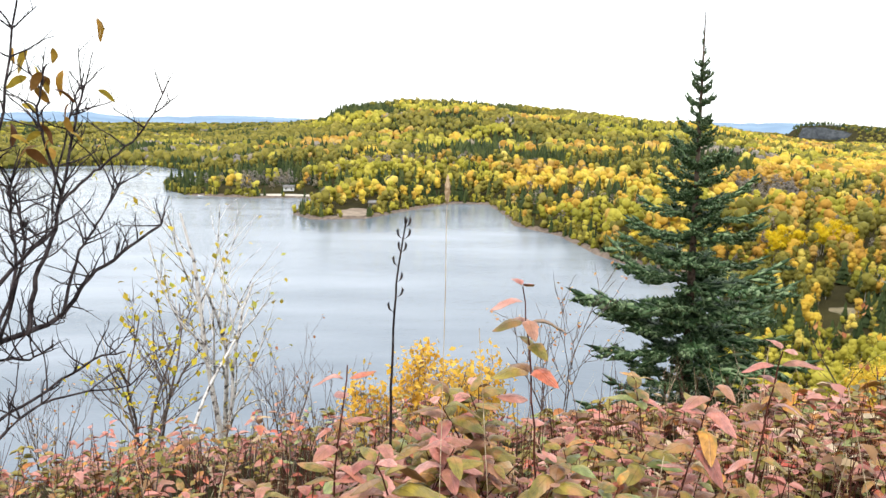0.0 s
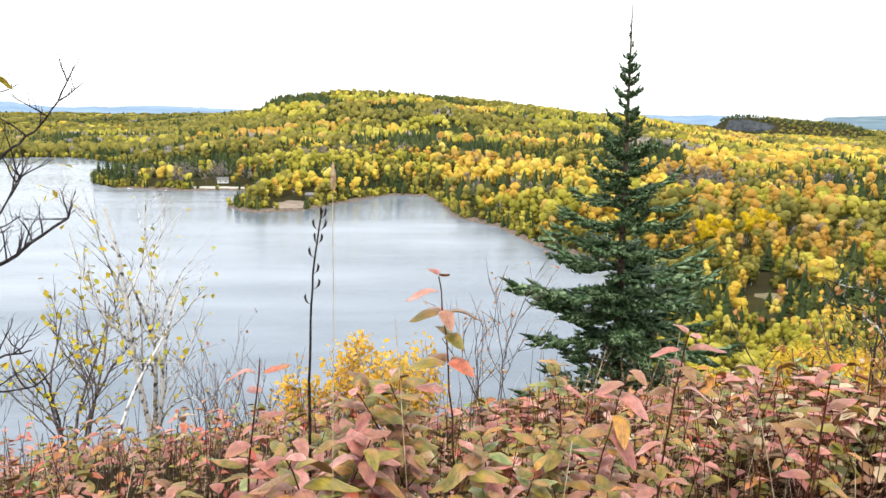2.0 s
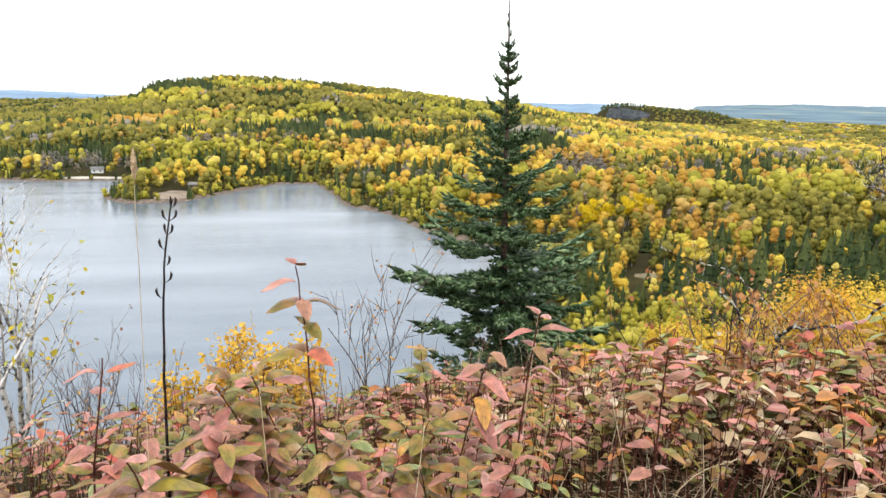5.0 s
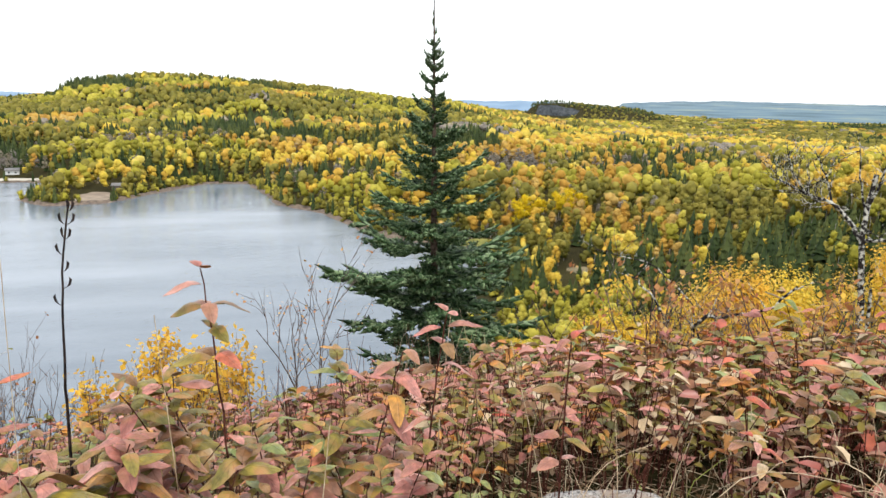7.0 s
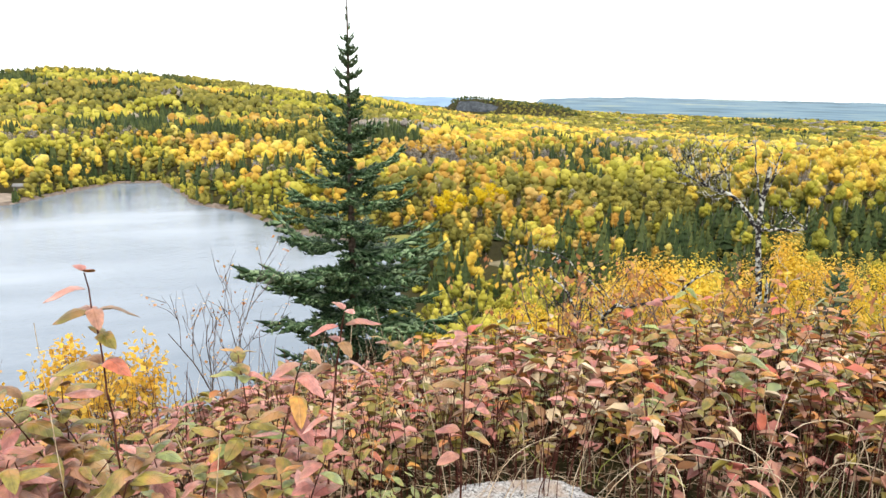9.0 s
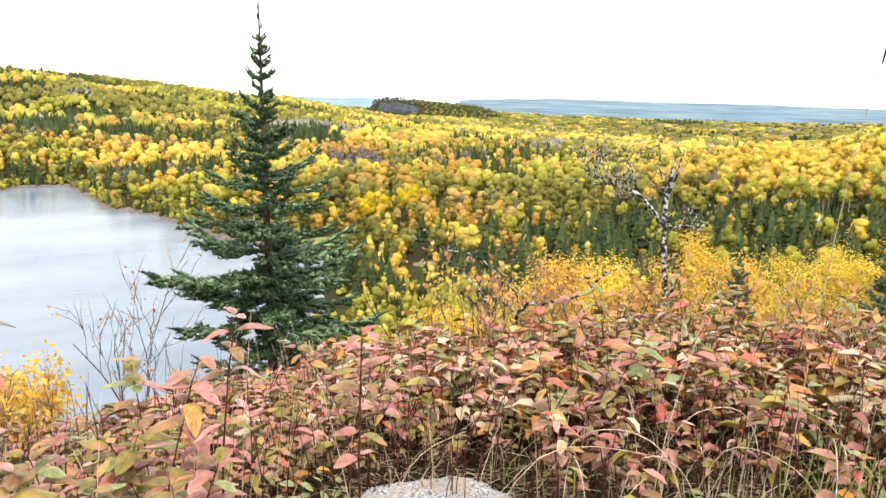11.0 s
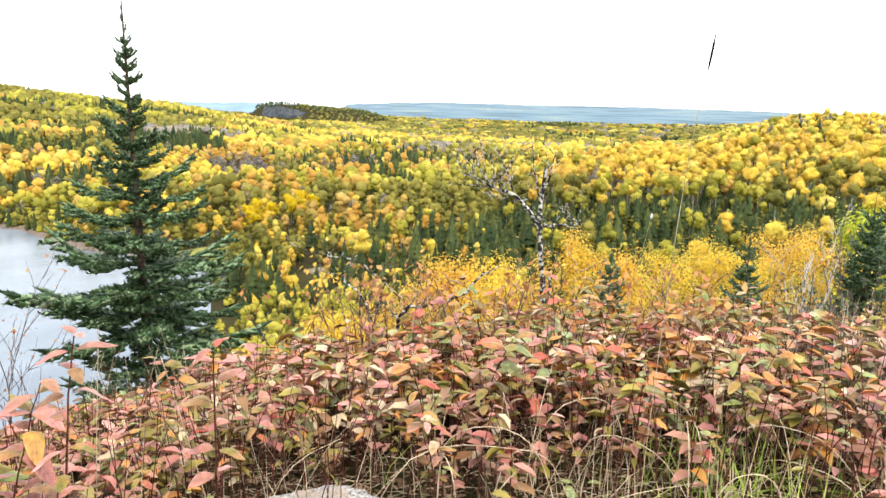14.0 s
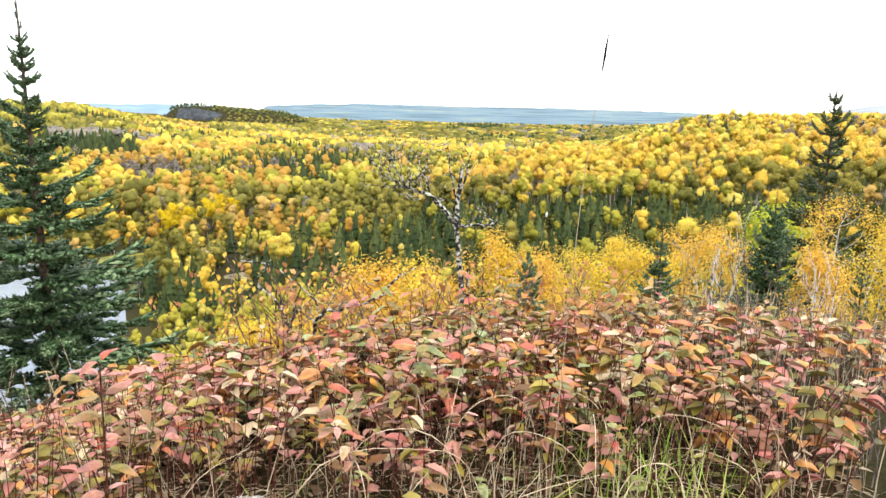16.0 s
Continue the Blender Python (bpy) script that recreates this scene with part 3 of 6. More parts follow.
def colour_of(x, y):
    """Which kind of tree grows where."""
    d, b = np.hypot(x, y), np.degrees(np.arctan2(x, y))
    s = shore_distance(x, y)
    # with distance duller tree kinds gain weight, standing in for haze
    far = np.clip((d - 500) / 500, 0, 1)
    west = np.clip((-6 - b) / 6, 0, 1)
    bank = np.exp(-np.maximum(s, 0) / 14)
    w = np.zeros(x.shape + (6,))
    for k, base in enumerate((0.48, 0.38, 0.10, 0.32, -0.10, 0.13)):
        w[..., k] = base + (3.0 if k == 5 else 2.2) * (vnoise(x, y, 80, 31 + k) - 0.5) + 1.1 * (vnoise(x, y, 24, 41 + k) - 0.5) - (0.26 - 0.12 * far) * np.log(-np.log(rng.uniform(0.001, 0.999, x.shape)))
    w[..., 3] += 0.35 * west + 0.5 * bank + 0.10 * far
    w[..., 5] += 0.15 * west + 0.3 * bank + 0.12 * far
    w[..., 0] -= 0.30 * west + 0.5 * bank
    w[..., 4] += 0.12 * far
    hill = far * np.clip((22 - b) / 6, 0, 1)
    w[..., 0] -= 0.40 * hill
    w[..., 1] -= 0.28 * hill
    w[..., 2] += 0.15 * hill
    w[..., 3] += 0.40 * hill
    w[..., 4] += 0.22 * hill
    w[..., 5] += 0.24 * hill
    # extra lime on the far crest imitates its haze-paled colour
    crest = np.clip((d - 1050) / 300, 0, 1) * np.clip((22 - b) / 6, 0, 1)
    w[..., 3] += 0.2 * crest
    w[..., 1] += 0.6 * crest
    shoreward = np.clip((d - 330) / 100, 0, 1) * np.clip((22 - b) / 6, 0, 1)
    w[..., 1] += 0.38 * shoreward
    w[..., 2] -= 0.12 * shoreward
    w[..., 1] -= 0.55 * west
    w[..., 5] += 0.30 * west
    w[..., 4] += 0.22 * west

    def patch(k, amount, b0, b1, d0, d1):
        inside = np.exp(-(((b - (b0 + b1) / 2) / (b1 - b0) * 2) ** 4) - (((d - (d0 + d1) / 2) / (d1 - d0) * 2) ** 4))
        w[..., k] += amount * inside

    patch(1, 0.7, 20, 37, 90, 210)
    patch(3, 0.5, 20, 37, 90, 210)
    patch(0, -0.35, 20, 37, 90, 210)
    patch(5, 0.35, 33, 46, 150, 300)
    patch(3, 0.3, 33, 47, 150, 310)
    patch(2, 0.15, 30, 44, 220, 330)
    patch(0, -0.4, 33, 47, 150, 310)
    patch(5, 0.5, 23, 32, 130, 225)
    patch(5, 0.25, 31, 44, 190, 420)
    patch(0, -0.3, 31, 44, 190, 400)
    patch(1, -0.55, 29, 47, 170, 440)
    patch(3, 0.35, 30, 47, 170, 400)
    patch(5, 2.8, -10, -4.5, 1330, 1650)
    patch(5, 1.1, -3, 6, 780, 960)
    patch(5, 1.2, 2, 7, 950, 1080)
    patch(5, 1.0, 4.5, 9, 690, 830)
    patch(0, 0.7, 3, 12, 480, 660)
    patch(2, 0.4, 5, 11, 500, 640)
    patch(5, 1.2, 11.5, 15, 900, 1060)
    patch(5, 1.8, 17, 22, 700, 840)
    patch(5, 1.5, 32.5, 36, 400, 560)
    patch(4, 3.2, 20.5, 25, 540, 640)
    patch(2, 0.35, 27, 48, 330, 470)
    patch(1, 0.3, 24, 48, 330, 520)
    patch(1, 0.5, 19, 25, 380, 540)
    patch(2, 0.35, 30, 42, 240, 330)
    patch(5, 0.25, 34, 62, 100, 215)
    patch(3, 0.20, 36, 56, 150, 260)
    patch(1, 0.15, 18, 34, 120, 300)
    patch(5, 0.30, 30, 56, 120, 330)
    patch(2, 0.3, 25, 40, 320, 470)
    patch(2, 0.3, 10, 24, 420, 620)
    patch(5, -0.45, 20, 31, 170, 350)
    patch(0, 0.4, 20, 43, 190, 350)
    patch(0, 0.15, 24, 56, 650, 1700)
    # more bare and olive kinds out here, to mute the woods like haze
    patch(4, 0.55, 24, 80, 600, 1800)
    patch(0, -0.4, 15, 80, 1500, 3400)
    patch(0, -0.4, 20, 34, 90, 220)
    patch(2, -0.5, 20, 40, 90, 240)
    patch(1, 0.3, 20, 34, 90, 220)
    patch(3, 0.15, 24, 80, 800, 1800)
    patch(4, 0.5, 15, 80, 1700, 3400)
    patch(3, 0.7, 15, 80, 1700, 3400)
    patch(5, -0.3, 24, 56, 900, 1700)
    patch(0, 0.6, 44, 80, 290, 490)
    patch(5, -0.6, 44, 80, 300, 480)
    patch(5, -0.9, 54, 82, 480, 1100)
    patch(0, 0.5, 54, 82, 480, 1100)
    patch(2, 0.25, 52, 80, 130, 240)
    patch(0, 0.4, 52, 80, 130, 260)
    patch(5, 1.8, 45, 50, 1450, 1900)
    patch(3, 1.2, 24, 34, 1900, 2700)
    patch(5, 2.6, 45.5, 49.0, 2500, 3300)
    return np.argmax(w, -1)


def plant_ring(d0, d1, step, b0, b1, leaf_n, leaf_s, fir_n, fir_s, trunks, grow=1.0, lumps=7, core=1, wide=9.0, crown_w=(4.0, 6.0), crown_h=(7.0, 10.5), crown_low=(2.5, 5.5), only=None):
    half = d1
    g = np.arange(-half, half, step)
    gx, gy = np.meshgrid(g, np.arange(0 if b1 < 85 else -100, half, step))
    gx = gx + rng.uniform(-0.48, 0.48, gx.shape) * step
    gy = gy + rng.uniform(-0.48, 0.48, gy.shape) * step
    d, b = np.hypot(gx, gy), np.degrees(np.arctan2(gx, gy))
    ok = (d >= d0) & (d < d1) & (b > b0) & (b < b1)
    gx, gy = gx[ok], gy[ok]
    ok = (shore_distance(gx, gy) > 0.8) & ~clearing(gx, gy) & ((np.hypot(gx, gy) > 262) | (np.degrees(np.arctan2(gx, gy)) > 19.9))
    if step > 20:
        dd, bb = np.hypot(gx, gy)[ok], np.degrees(np.arctan2(gx, gy))[ok]
        ok[ok] = ~((dd > 1950) & (dd < 2650) & (bb > 23.6) & (bb < 33.5))
    gx, gy = gx[ok], gy[ok]
    z = ground(gx, gy)
    kind = colour_of(gx, gy) if only is None else np.full(gx.shape, only)
    bank = np.clip(0.62 + shore_distance(gx, gy) / 30, 0.62, 1)
    scale = rng.uniform(0.55, 1.25, gx.shape) * bank * grow
    turn = rng.uniform(0, 2 * np.pi, gx.shape)
    if core:
        crowns = [crown(leaf_n, leaf_s, rng.uniform(*crown_w), rng.uniform(*crown_h), rng.uniform(*crown_low), lumps) for _ in range(8)]
        thin = [crown(int(leaf_n * 1.3) + 50, leaf_s * 0.75, 5.5, 8.5, 2.0, 8, False) for _ in range(4)]
        firs = [fir(fir_n, fir_s, rng.uniform(4.2, 6.2), rng.uniform(9, 13.5), 6, 8) for _ in range(5)]
    else:
        crowns = [dome(leaf_n, leaf_s, wide * rng.uniform(0.85, 1.2), rng.uniform(9, 12.5)) for _ in range(8)]
        thin = [dome(leaf_n, leaf_s, wide, 9.0) for _ in range(3)]
        firs = [fir(fir_n, fir_s, wide * rng.uniform(0.6, 0.95), rng.uniform(10, 14), 2, 5) for _ in range(5)]
    for k, name in enumerate(COLOURS):
        s = np.where(kind == k)[0]
        if not len(s):
            continue
        protos = firs if name == "fir" else thin if name == "bare" else crowns
        t, tone, nrm = planted(protos, rng.integers(0, len(protos), len(s)), gx[s], gy[s], z[s], scale[s], turn[s])
        WOODS[name][0].append(t)
        WOODS[name][1].append(tone)
        WOODS[name][2].append(nrm)
    if trunks:
        s = np.where(kind != 5)[0]
        t, tone, nrm = planted([stick(crown_low[1] + 3.0, 0.20), stick(crown_low[1] + 4.0, 0.15)], rng.integers(0, 2, len(s)), gx[s], gy[s], z[s], scale[s], turn[s])
        WOODS["trunk"][0].append(t)
        WOODS["trunk"][1].append(tone)
        WOODS["trunk"][2].append(nrm)


# full crowns and thickets on the valley floor, tall bare-stemmed aspens on the eastern slope, firs below them
plant_ring(48, 90, 2.9, 19.5, 62, 110, 0.22, 40, 0.5, True, 0.42, 7, 1, crown_low=(0.0, 1.5))
plant_ring(90, 215, 4.4, 14, 43, 520, 0.21, 60, 0.6, True, 0.62, 11, 1, crown_w=(4.4, 8.4), crown_h=(7.5, 13.0), crown_low=(0.3, 2.5))
plant_ring(215, 350, 5.2, 4, 43, 380, 0.30, 50, 0.65, True, 0.88, 10, 1, crown_w=(4.4, 8.2), crown_h=(7.0, 12.5), crown_low=(0.3, 2.5))
plant_ring(90, 240, 5.2, 14, 43, 130, 0.24, 0, 0.6, False, 0.5, 6, 1, crown_w=(5.0, 8.0), crown_h=(5.0, 8.0), crown_low=(-1.0, 0.0), only=1)
plant_ring(90, 300, 6.0, 14, 43, 130, 0.26, 0, 0.6, False, 0.55, 6, 1, crown_w=(5.0, 8.0), crown_h=(5.0, 8.0), crown_low=(-1.0, 0.0), only=3)
plant_ring(300, 480, 6.2, 43, 80, 420, 0.34, 50, 0.7, True, 0.95, 12, 1, crown_w=(5.5, 9.5), crown_h=(4.5, 8.0), crown_low=(6.5, 10.5))
plant_ring(105, 300, 15.5, 43, 80, 520, 0.26, 50, 0.7, True, 0.95, 12, 1, crown_w=(5.0, 8.0), crown_h=(5.0, 8.5), crown_low=(5.0, 9.0))
plant_ring(80, 320, 5.8, 42, 80, 0, 0.4, 40, 0.8, False, 0.92, 1, 1, only=5)
plant_ring(105, 320, 8.0, 43, 80, 220, 0.27, 0, 0.6, True, 0.75, 9, 1, crown_low=(0.0, 1.5), only=3)
plant_ring(350, 800, 7.8, -36, 43, 32, 0.60, 14, 1.0, False, 1.15, 5, 1, crown_w=(4.6, 8.6), crown_h=(7.5, 12.0), crown_low=(-0.5, 1.5))
plant_ring(480, 800, 7.8, 43, 80, 32, 0.60, 14, 1.0, False, 1.15, 5, 1, crown_w=(4.6, 8.6), crown_h=(7.5, 12.0), crown_low=(-0.5, 1.5))
plant_ring(800, 1700, 10.6, -35, 80, 6, 1.2, 3, 1.5, False, 1.0, 1, 0, 10.0)
plant_ring(1700, 3400, 23.0, -35, 80, 4, 2.4, 2, 2.0, False, 1.0, 1, 0, 22.0)
plant_ring(2205, 2650, 14.0, 24.3, 33.5, 4, 1.2, 6, 1.5, False, 0.8, 1, 0, 11.0, only=5)
plant_ring(1950, 2650, 20.0, 27.2, 33.5, 6, 1.2, 6, 1.5, False, 0.7, 1, 0, 12.0, only=3)
plant_ring(1950, 2300, 26.0, 26.8, 33.5, 6, 1.2, 6, 1.5, False, 0.7, 1, 0, 12.0, only=1)


def shore_thicket():
    """Low bushes that hang over the water's edge."""
    p = []
    for (ax, ay), (bx, by) in zip(SHORE, np.roll(SHORE, -1, axis=0)):
        n = int(math.hypot(bx - ax, by - ay) / 0.9)
        t = rng.random(n)
        p.append(np.stack([ax + (bx - ax) * t, ay + (by - ay) * t], -1) + rng.normal(0, 4.5, (n, 2)))
    p = np.concatenate(p)
    b, d = np.degrees(np.arctan2(p[:, 0], p[:, 1])), np.hypot(p[:, 0], p[:, 1])
    p = p[(b > -34) & (b < 30) & (d > 262) & (shore_distance(p[:, 0], p[:, 1]) > -1.0) & ~clearing(p[:, 0], p[:, 1])]
    x, y = p[:, 0], p[:, 1]
    protos = [crown(30, 0.7, 6.0, 6.0, -0.5, 5) for _ in range(4)]
    k = rng.choice(3, len(x), p=(0.5, 0.25, 0.25))
    for j, name in enumerate(("olive", "lime", "fir")):
        s = np.where(k == j)[0]
        t, tone, nrm = planted(protos if j < 2 else [fir(12, 0.8, 3.8, 10)], rng.integers(0, 4 if j < 2 else 1, len(s)), x[s], y[s], np.maximum(ground(x[s], y[s]), LAKE), rng.uniform(0.5, 1.0, len(s)), rng.uniform(0, 6.28, len(s)))
        WOODS[name][0].append(t)
        WOODS[name][1].append(tone)
        WOODS[name][2].append(nrm)


shore_thicket()

WOOD_TAGS = {
    "yellow": (M_ASPEN_FAR, "far woods of bright yellow autumn aspens on the valley floor"),
    "lime": (M_LIME_FAR, "far woods of lime-yellow turning birches over the valley"),
    "orange": (M_ORANGE_FAR, "scattered orange autumn trees in the far woods"),
    "olive": (M_OLIVE_FAR, "olive-green alder thickets by the lake and valley"),
    "bare": (M_BARE_FAR, "greyish half-bare tree crowns in the far woods"),
    "fir": (M_FIR_FAR, "dark green pointed conifers among the autumn woods"),
    "trunk": (M_TRUNK_FAR, "thin pale trunks standing in the valley woods"),
}
for name, (mat, label) in WOOD_TAGS.items():
    tri, tone = np.concatenate(WOODS[name][0]), np.concatenate(WOODS[name][1])
    me = solid("far_woods", tri, np.arange(len(tri)).reshape(-1, 3), [mat])
    at_tree = me.attributes.new("tone", "FLOAT", "POINT")
    at_tree.data.foreach_set("value", tone.astype(np.float32))
    soft = me.attributes.new("custom_normal", "FLOAT_VECTOR", "POINT")
    soft.data.foreach_set("vector", np.concatenate(WOODS[name][2]).astype(np.float32).ravel())
    thing("far_woods", label, "woods", me=me, kind="stuff")


# ---- near the lookout: wood, twigs and leaves
class Wood:
    """Collects tapering tubes and remembers the tips, for leaves."""

    def __init__(self, sides=5, fine=0.0012):
        self.v, self.f, self.tips, self.sides, self.fine = [], [], [], sides, fine

    def tube(self, pts, radii):
        k, base = self.sides, len(self.v)
        pts = [Vector(p) for p in pts]
        for i, p in enumerate(pts):
            d = (pts[min(i + 1, len(pts) - 1)] - pts[max(i - 1, 0)]).normalized()
            a = d.cross(Vector((0.31, 0.87, 0.38))).normalized()
            b = d.cross(a)
            for j in range(k):
                t = 2 * math.pi * j / k
                self.v.append(p + (a * math.cos(t) + b * math.sin(t)) * radii[i])
        for i in range(len(pts) - 1):
            for j in range(k):
                m = (j + 1) % k
                self.f.append((base + i * k + j, base + i * k + m, base + (i + 1) * k + m, base + (i + 1) * k + j))

    def limb(self, ctrl, r0, r1, rnd, wobble=0.0, steps=5):
        """A smooth, slightly crooked tube through a few control points; returns the points along it."""
        c = [Vector(p) for p in ctrl]
        pts = []
        for i in range(len(c) - 1):
            p0, p1, p2, p3 = c[max(i - 1, 0)], c[i], c[i + 1], c[min(i + 2, len(c) - 1)]
            for s in range(steps):
                t = s / steps
                q = 0.5 * ((2 * p1) + (p2 - p0) * t + (2 * p0 - 5 * p1 + 4 * p2 - p3) * t * t + (3 * p1 - p0 - 3 * p2 + p3) * t ** 3)
                pts.append(q + Vector([rnd.uniform(-wobble, wobble) for _ in range(3)]))
        pts.append(c[-1])
        n = len(pts)
        self.tube(pts, [r0 + (r1 - r0) * i / (n - 1) for i in range(n)])
        return pts

    def grow(self, p, d, length, r, depth, rnd, spread=0.6, lift=0.15, kids=4, crook=0.18, keep=0.55, into=None):
        """A crooked shoot with side shoots, down to the given depth; into: a list that takes each first side shoot as wood of its own."""
        p, d = Vector(p), Vector(d).normalized()
        n = 6
        pts = [p.copy()]
        for i in range(n):
            d = (d + Vector((rnd.uniform(-crook, crook), rnd.uniform(-crook, crook), rnd.uniform(-crook, crook) + lift * 0.25))).normalized()
            p = p + d * (length / n)
            pts.append(p.copy())
        r1 = r * 0.35
        self.tube(pts, [r + (r1 - r) * i / n for i in range(n + 1)])
        if depth == 0:
            self.tips.append((pts[-1], d.copy()))
            self.tips.append((pts[n // 2], d.copy()))
            return
        for i in range(kids):
            t = 0.3 + 0.7 * (i + rnd.random() * 0.7) / kids
            q = pts[min(n, int(t * n))]
            side = Vector((rnd.uniform(-1, 1), rnd.uniform(-1, 1), rnd.uniform(-0.3, 0.6))).normalized()
            side_wood = self if into is None else Wood(self.sides, self.fine)
            side_wood.grow(q, (d * (1 - spread) + side * spread + Vector((0, 0, lift))), length * keep * rnd.uniform(0.7, 1.2), max(r * (1 - 0.6 * t) * 0.6, self.fine), depth - 1, rnd, spread, lift, kids, crook, keep)
            if into is not None:
                into.append(side_wood)
                self.tips += side_wood.tips

    def mesh(self, name, mat):
        return solid(name, [tuple(v) for v in self.v], self.f, [mat], smooth=True)


def flat_leaves(name, spots, size, mat, rnd, droop=0.3, soft=False):
    """Many small leaves, each a folded kite, at the spots; soft: the spots' directions are the outward normals of a dense crown."""
    v, f, nv = [], [], []
    for p, d in spots:
        out = Vector((rnd.uniform(-1, 1), rnd.uniform(-1, 1), rnd.uniform(-1, 0.6) - droop)).normalized()
        if soft:
            out = (out - d * out.dot(d) * 0.8).normalized()
        up = d if soft else Vector((rnd.uniform(-0.6, 0.6), rnd.uniform(-0.6, 0.6), 1))
        side = out.cross(up).normalized()
        nrm = side.cross(out)
        s = size * rnd.uniform(0.6, 1.3)
        b = len(v)
        v += [p, p + out * s * 0.5 - side * s * 0.34 + nrm * s * 0.1, p + out * s, p + out * s * 0.5 + side * s * 0.34 + nrm * s * 0.1]
        nv += [tuple(d + Vector([rnd.uniform(-0.3, 0.3) for _ in range(3)]))] * 4
        f += [(b, b + 3, b + 2, b + 1)]
    me = solid(name, [tuple(q) for q in v], f, [mat])
    if soft:
        me.attributes.new("custom_normal", "FLOAT_VECTOR", "POINT").data.foreach_set("vector", unit_rows(np.array(nv)).astype(np.float32).ravel())
    return me


def gz(x, y):
    return float(ground(np.array([x]), np.array([y]))[0])


def polar(bearing, dist):
    return dist * math.sin(radians(bearing)), dist * math.cos(radians(bearing))


# ---- the spruce on the brow
def needle_branch(seed, mat, rows=14, droop=-0.10, size=0.058, thick=1.0):
    """A spray of a conifer branch, 1 m long along x: an axis, side twigs and needles all round them."""
    rnd = random.Random(seed)
    v, f, nv = [], [], []

    def put(p, n):
        """One triangle that faces along the mean of its soft normals."""
        k = len(v)
        flip = (p[1] - p[0]).cross(p[2] - p[0]).dot(n[0] + n[1] + n[2]) < 0
        order = (0, 2, 1) if flip else (0, 1, 2)
        v.extend([p[i] for i in order])
        nv.extend([n[i] for i in order])
        f.append((k, k + 1, k + 2))

    def needles(a, b, count, long):
        a, b = Vector(a), Vector(b)
        d = (b - a).normalized()
        n = max(2, int(count * thick))
        for i in range(n):
            q = a.lerp(b, (i + rnd.random()) / n)
            o = Vector((rnd.uniform(-1, 1), rnd.uniform(-1, 1), rnd.uniform(-0.6, 1))).normalized()
            o = (o - d * o.dot(d)).normalized()
            t = (o * 0.8 + d * 0.75).normalized()
            w = t.cross(Vector((rnd.uniform(-1, 1), rnd.uniform(-1, 1), 1))).normalized() * long * 0.20 / thick ** 0.5
            put((q - w, q + w, q + t * long * rnd.uniform(0.7, 1.25)), (o, o, o))

    def core(a, b, r):
        a, b = Vector(a), Vector(b)
        d = (b - a).normalized()
        p = d.cross(Vector((0.2, 0.3, 1))).normalized()
        q = d.cross(p)
        m = a.lerp(b, 0.45)
        turn = rnd.uniform(0, 2)
        ring = [(p * math.cos(turn + 1.571 * i) + q * math.sin(turn + 1.571 * i)) for i in range(4)]
        rim = [m + o * r * rnd.uniform(0.8, 1.2) for o in ring]
        for i in range(4):
            j = (i + 1) % 4
            put((a, rim[i], rim[j]), ((ring[i] + ring[j]).normalized(), ring[i], ring[j]))
            put((b, rim[j], rim[i]), (d, ring[j], ring[i]))

    axis = lambda x: Vector((x, 0.03 * math.sin(3 * x + seed), droop * math.sin(x * 2.6) + 0.34 * x * x))
    for i in range(9):
        needles(axis(i / 9), axis((i + 1) / 9), 9, size * 1.1)
        core(axis(i / 9 - 0.05), axis((i + 1) / 9 + 0.05), size * 0.6)
    for i in range(rows):
        x = 0.12 + 0.84 * i / rows
        long = (0.34 * (1 - x) ** 0.7 + 0.09) * rnd.uniform(0.6, 1.3)
        for sgn in (-1, 1):
            a = axis(x + rnd.uniform(-0.02, 0.02))
            ang = radians(rnd.uniform(36, 60)) * sgn
            b = a + Vector((math.cos(ang) * long, math.sin(ang) * long, rnd.uniform(-0.16, 0.42) * long))
            needles(a, b, int(6 + 46 * long), size)
            core(a, b, size * 0.72)
            if long > 0.2:
                for m in (0.4, 0.7):
                    c = a.lerp(b, m)
                    for s2 in (-1, 1):
                        an2 = ang + s2 * rnd.uniform(0.5, 0.8)
                        e = c + Vector((math.cos(an2), math.sin(an2), rnd.uniform(-0.15, 0.3))) * long * 0.36
                        needles(c, e, 8, size)
                        core(c, e, size * 0.62)
    me = solid("branch", [tuple(q) for q in v], f, [mat])
    me.attributes.new("custom_normal", "FLOAT_VECTOR", "POINT").data.foreach_set("vector", np.array([tuple(q) for q in nv], dtype=np.float32).ravel())
    return me


